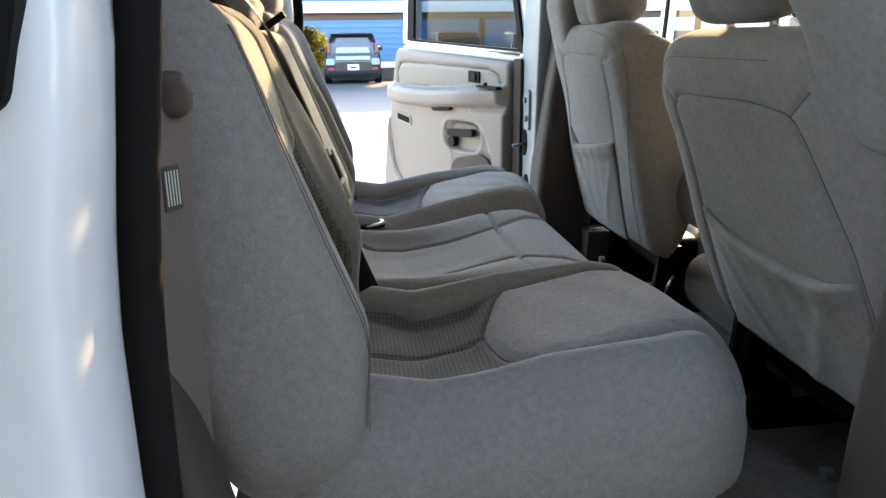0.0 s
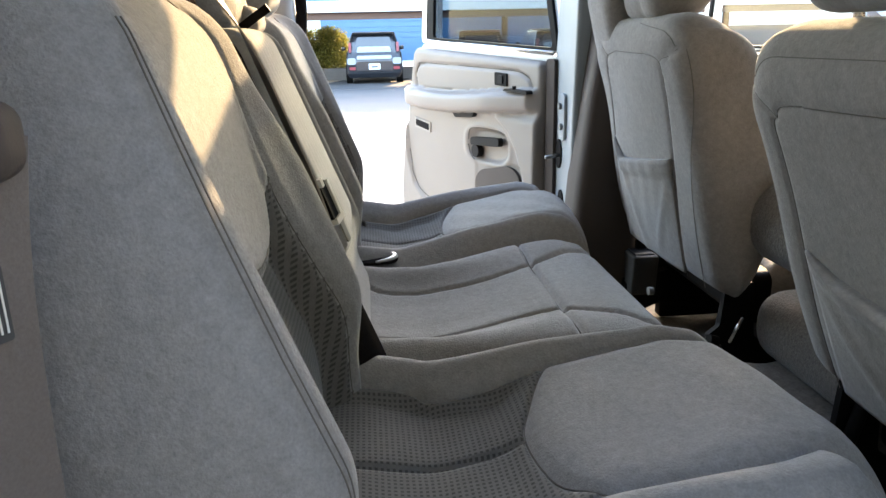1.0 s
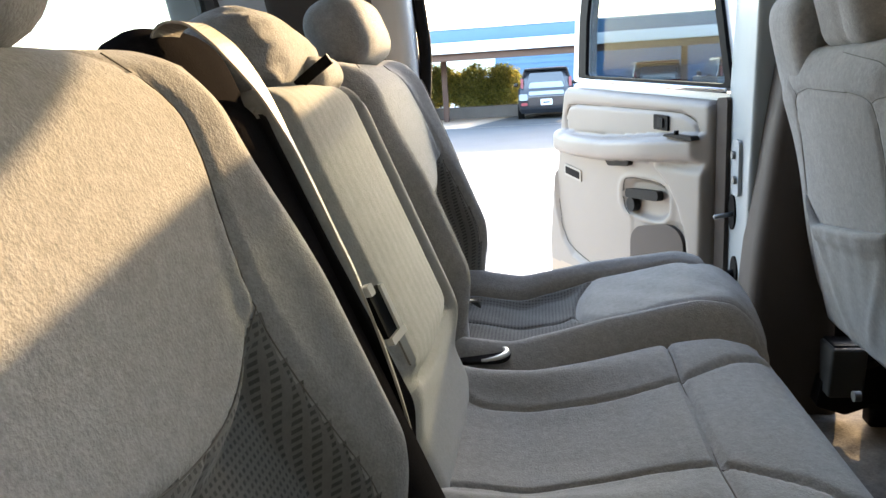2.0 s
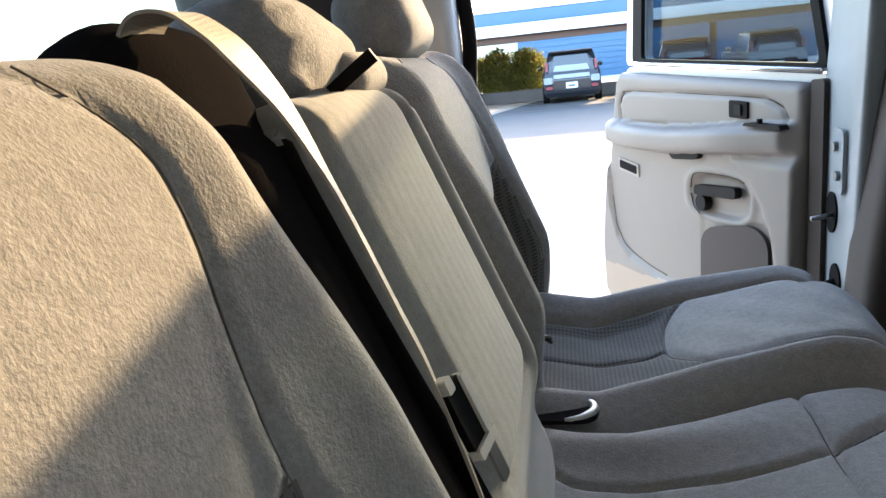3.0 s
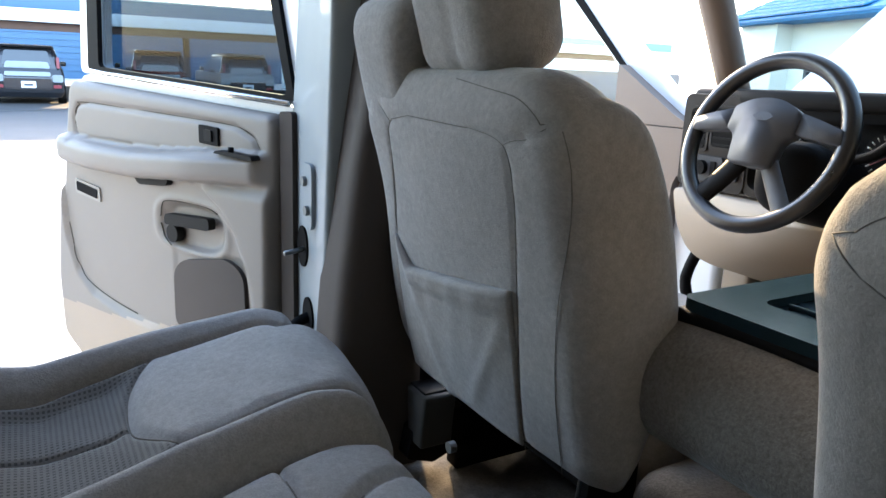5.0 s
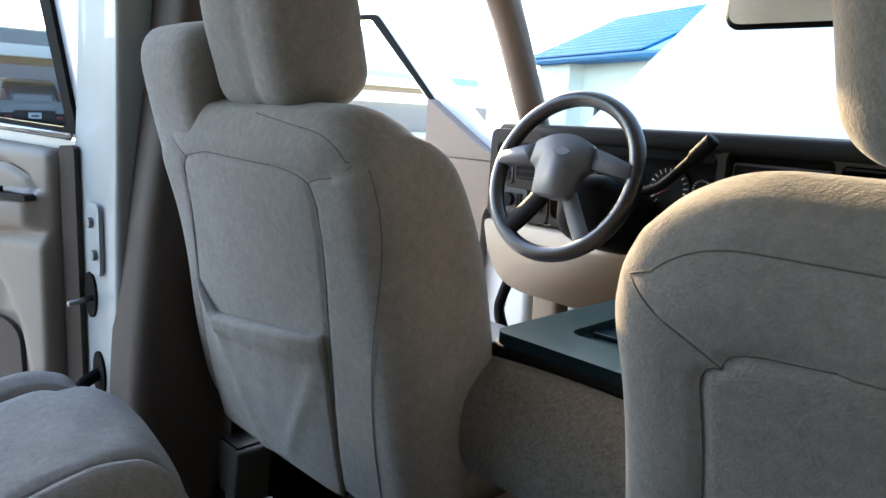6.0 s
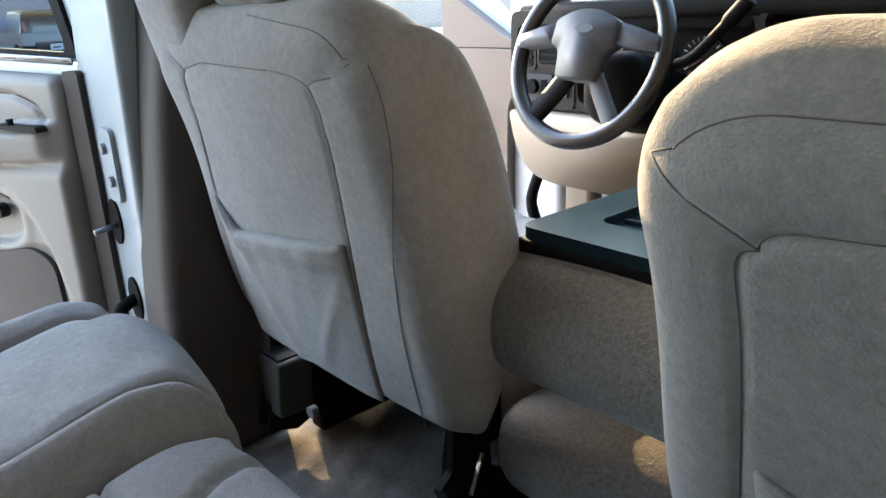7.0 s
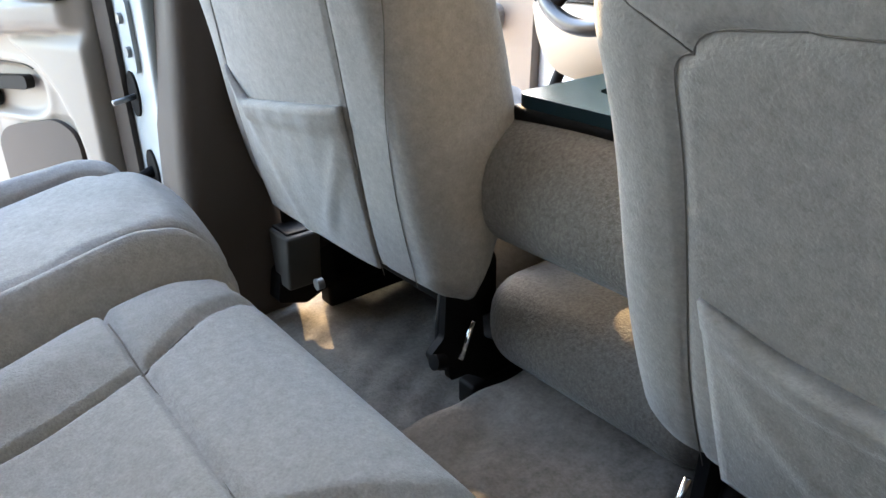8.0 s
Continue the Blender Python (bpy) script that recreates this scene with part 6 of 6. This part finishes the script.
# hedge: many small leaves on twigs
def hedge(cx, cy, w, d, h, n, seed, label):
    rng = np.random.default_rng(seed)
    t = root("hedge", (cx, cy, 0), label, "hedge", "hedges")
    lumps = [(rng.uniform(-w / 2, w / 2), rng.uniform(-d / 2, d / 2), h * rng.uniform(0.10, 0.78), rng.uniform(0.40, 0.62)) for _ in range(int(w * 9))]
    V, F = [], []
    for k in range(n):
        lx, ly, lz, lr = lumps[k % len(lumps)]
        a, b = rng.uniform(0, 2 * math.pi), math.acos(rng.uniform(-1, 1))
        r = lr * rng.uniform(0.55, 1.08)
        p = np.array([lx + r * math.sin(b) * math.cos(a) * 1.05, ly + r * math.sin(b) * math.sin(a), lz + r * math.cos(b) * 0.95])
        if p[2] < 0.12:
            continue
        s = rng.uniform(0.035, 0.08)
        d1 = rng.normal(size=3)
        d1 /= np.linalg.norm(d1)
        d2 = np.cross(d1, rng.normal(size=3))
        d2 /= np.linalg.norm(d2)
        i = len(V)
        q = p + np.array([cx, cy, 0])
        V += [q - d1 * s, q + d2 * s * 0.45, q + d1 * s, q - d2 * s * 0.45]
        F.append((i, i + 1, i + 2, i + 3))
    tagged(mesh_part("leaves", V, F, LEAF, t, "yellow-green leaves", False), kind="stuff")
    for k in range(int(w * 3)):
        x = cx + rng.uniform(-w / 2, w / 2)
        top = Vector((x + rng.uniform(-0.4, 0.4), cy + rng.uniform(-0.3, 0.3), h * rng.uniform(0.5, 0.8)))
        tube("stem", [(x, cy, 0), (x + 0.05, cy, h * 0.25), top], [0.035, 0.026, 0.010], TWIG, t, segs=6)


hedge(-3.6, 27.3, 4.6, 1.2, 2.15, 46000, 3, "clipped yellow-green hedge behind the low wall")
hedge(-9.5, 27.6, 5.5, 1.2, 2.15, 24000, 4, "clipped green hedge beyond the posts")


# parked cars, rear ends towards the truck
def hatchback(x, y, paint, lower, label):
    c = root("parked_car", (x, y, 0), label, "car", "parked cars")

    def sec(z, y0, y1, hw, rr=0.12):
        return [(px + x, py + y, z) for px, py in rounded([(-hw, y0), (hw, y0), (hw, y1), (-hw, y1)], rr, 4)]

    def loft(name, rings, mat, lab=""):
        V = [p for r_ in rings for p in r_]
        n = len(rings[0])
        F = [(i * n + k, i * n + (k + 1) % n, (i + 1) * n + (k + 1) % n, (i + 1) * n + k) for i in range(len(rings) - 1) for k in range(n)]
        F += [tuple(range(n - 1, -1, -1)), tuple((len(rings) - 1) * n + k for k in range(n))]
        return mesh_part(name, V, F, mat, c, lab, False)
    loft("lower_body", [sec(0.20, 0.05, 4.0, 0.80), sec(0.34, -0.02, 4.1, 0.885), sec(0.62, -0.03, 4.12, 0.90)], lower)
    loft("body", [sec(0.62, -0.02, 4.1, 0.90), sec(0.80, 0.02, 4.08, 0.90), sec(0.98, 0.10, 4.0, 0.875)], paint)
    loft("cabin", [sec(0.98, 0.12, 2.9, 0.865, 0.15), sec(1.30, 0.20, 2.5, 0.77, 0.15), sec(1.52, 0.30, 2.15, 0.70, 0.15)], CARBLACK, "black glazed cabin")
    loft("roof", [sec(1.52, 0.26, 2.2, 0.71, 0.15), sec(1.58, 0.30, 2.1, 0.68, 0.15), sec(1.61, 0.5, 1.9, 0.58, 0.15)], paint, "car roof")
    rm = frame_axes((x, y + 0.115, 1.0), (1, 0, 0), (0, 0.22, 1))
    plate("rear_screen", rounded([(-0.60, 0.06), (0.60, 0.06), (0.52, 0.46), (-0.52, 0.46)], 0.06), rm, 0.02, CARGLASS, c, "dark rear screen", 0.005)
    # silver panel paints the bright sky reflected in the rear glass
    plate("screen_reflection_panel", rounded([(-0.56, -0.02), (0.56, -0.02), (0.50, 0.16), (-0.50, 0.16)], 0.05), rm @ pose(0, 0, 0.004), 0.02, CARSILVER, c, "pale silver band across the car's rear", 0.005)
    plate("spoiler", rounded(rect(1.30, 0.10), 0.04), frame_axes((x, y + 0.20, 1.56), (1, 0, 0), (0, 1, 0.12)), 0.035, paint, c, "roof spoiler", 0.01)
    for s in (-1, 1):
        plate("tail_lamp", rounded(rect(0.08, 0.30), 0.03), frame_axes((x + s * 0.755, y + 0.10, 1.14), (1, 0, 0), (-s * 0.12, 0.2, 1)), 0.04, TAIL, c, "red tail lamp", 0.01)
        plate("reflector", rounded(rect(0.20, 0.09), 0.03), frame_axes((x + s * 0.70, y - 0.03, 0.50), (1, 0, 0), (0, 0, 1)), 0.02, TAIL, c, "red bumper lamp", 0.008)
        plate("bumper_corner", rounded(rect(0.26, 0.20), 0.06), frame_axes((x + s * 0.72, y - 0.02, 0.72), (1, 0, 0), (0, 0, 1)), 0.03, CARSILVER, c, "silver bumper corner", 0.01)
        box_part("door_mirror", (x + s * 1.0 - 0.10, y + 2.1, 1.02), (x + s * 1.0 + 0.06, y + 2.25, 1.16), 0.04, CARBLACK, c, "", None, 0.1)
        for wy in (0.75, 3.3):
            w = disc("wheel", (x + s * 0.72, y + wy, 0.33), (s, 0, 0), 0.33, 0.20, RUBBER, c, "black tyre", 24, bevel=0.03)
            disc("rim", (x + s * 0.90, y + wy, 0.33), (s, 0, 0), 0.21, 0.03, SILVER, w, "alloy rim", 18)
    plate("tailgate_strip", rounded(rect(1.10, 0.12), 0.04), frame_axes((x, y - 0.022, 0.83), (1, 0, 0), (0, 0.12, 1)), 0.02, CARSILVER, c, "pale silver band across the car's rear", 0.006)
    plate("bumper_panel", rounded(rect(1.15, 0.30), 0.06), frame_axes((x, y - 0.03, 0.56), (1, 0, 0), (0, 0, 1)), 0.02, CARBLACK, c, "black bumper panel", 0.008)
    np_ = plate("number_plate", rounded(rect(0.36, 0.18), 0.012), frame_axes((x, y - 0.052, 0.55), (1, 0, 0), (0, 0, 1)), 0.012, PLATE, c, "white number plate", 0.003)
    plate("plate_bar", rect(0.22, 0.05), frame_axes((x, y - 0.065, 0.54), (1, 0, 0), (0, 0, 1)), 0.002, SILVER, np_, "", 0)
    return c


hatchback(-0.06, 22.9, CARBLACK, CARBLACK, "black and silver hatchback parked under the carport")
hatchback(-5.35, 22.6, WHITE, CARBLACK, "white hatchback parked beyond the post")
hatchback(3.6, 24.2, CARRED, CARBLACK, "dark red car parked under the carport")
hatchback(6.3, 24.2, CARSILVER, CARBLACK, "silver car parked under the carport")

# white building with a blue tiled roof, ahead of the truck
shop = root("white_shop", (19, 14, 0), "white stucco building with a blue tiled roof", "building")
SW = frame_axes((20.9, 14.8, -0.35), (-0.395, -0.92, 0), (0, 0, 1))     # x along the eaves, y up, z towards the truck


def shop_box(name, lo, hi, mat, label="", r=0.02):
    return box_part(name, lo, hi, r, mat, shop, label, None, 3, SW)


SG = 1
xs = sorted((SG * -2.2, SG * 0.0))
shop_box("wing_wall", (xs[0], 0, -6.0), (xs[1], 3.55, 0.55), STUCCO, "pale stucco wing")
xs = sorted((SG * 0.0, SG * 12.0))
shop_box("main_wall", (xs[0], 0, -6.0), (xs[1], 3.6, 0.0), STUCCO, "white stucco wall")
shop_box("eave", (min(SG * -2.6, SG * 12), 3.55, -6.0), (max(SG * -2.6, SG * 12), 3.72, 0.9), BLUETILE, "blue eaves board")
# tiles: rows of rounded pans up the slope
tile_me = None
V, F = [], []
for row in range(12):
    for colu in range(int(14.4 / 0.30)):
        u = SG * (-2.5 + 0.30 * colu)
        z0, y0 = 0.95 - row * 0.33, 3.72 + row * 0.155
        if tile_me is None:
            for a in range(7):
                an = math.pi * a / 6
                for q in (0, 1):
                    V.append((0.15 * math.cos(an), 0.055 * math.sin(an) + (0.165 if q else 0.03), -0.36 * q))
            V2 = [SW.to_3x3() @ Vector(v) for v in V]
            F = [(2 * a, 2 * a + 1, 2 * a + 3, 2 * a + 2) for a in range(6)] + [(0, 2, 4, 6, 8, 10, 12)]
            tile_me = bpy.data.meshes.new("roof_tile")
            tile_me.from_pydata(V2, [], F)
            tile_me.materials.append(BLUETILE)
        if colu < 24:
            ob = new("roof_tile", tile_me)
            ob.parent = shop
            ob.location = SW @ Vector((u, y0, z0)) - Vector((19, 14, 0))
slope = [SW @ Vector((SG * x, y, z)) for x, y, z in ((-2.65, 3.70, 0.95), (12, 3.70, 0.95), (12, 5.6, -3.05), (-2.65, 5.6, -3.05))]
low = [p - Vector((0, 0, 0.08)) for p in slope]
mesh_part("roof_deck", slope + low, [(0, 1, 2, 3), (7, 6, 5, 4), (0, 4, 5, 1), (1, 5, 6, 2), (2, 6, 7, 3), (3, 7, 4, 0)], BLUETILE, shop, "blue roof deck", False)
shop_box("window", (min(SG * 0.9, SG * 2.1), 1.2, -0.02), (max(SG * 0.9, SG * 2.1), 2.4, 0.03), CARGLASS, "dark window")
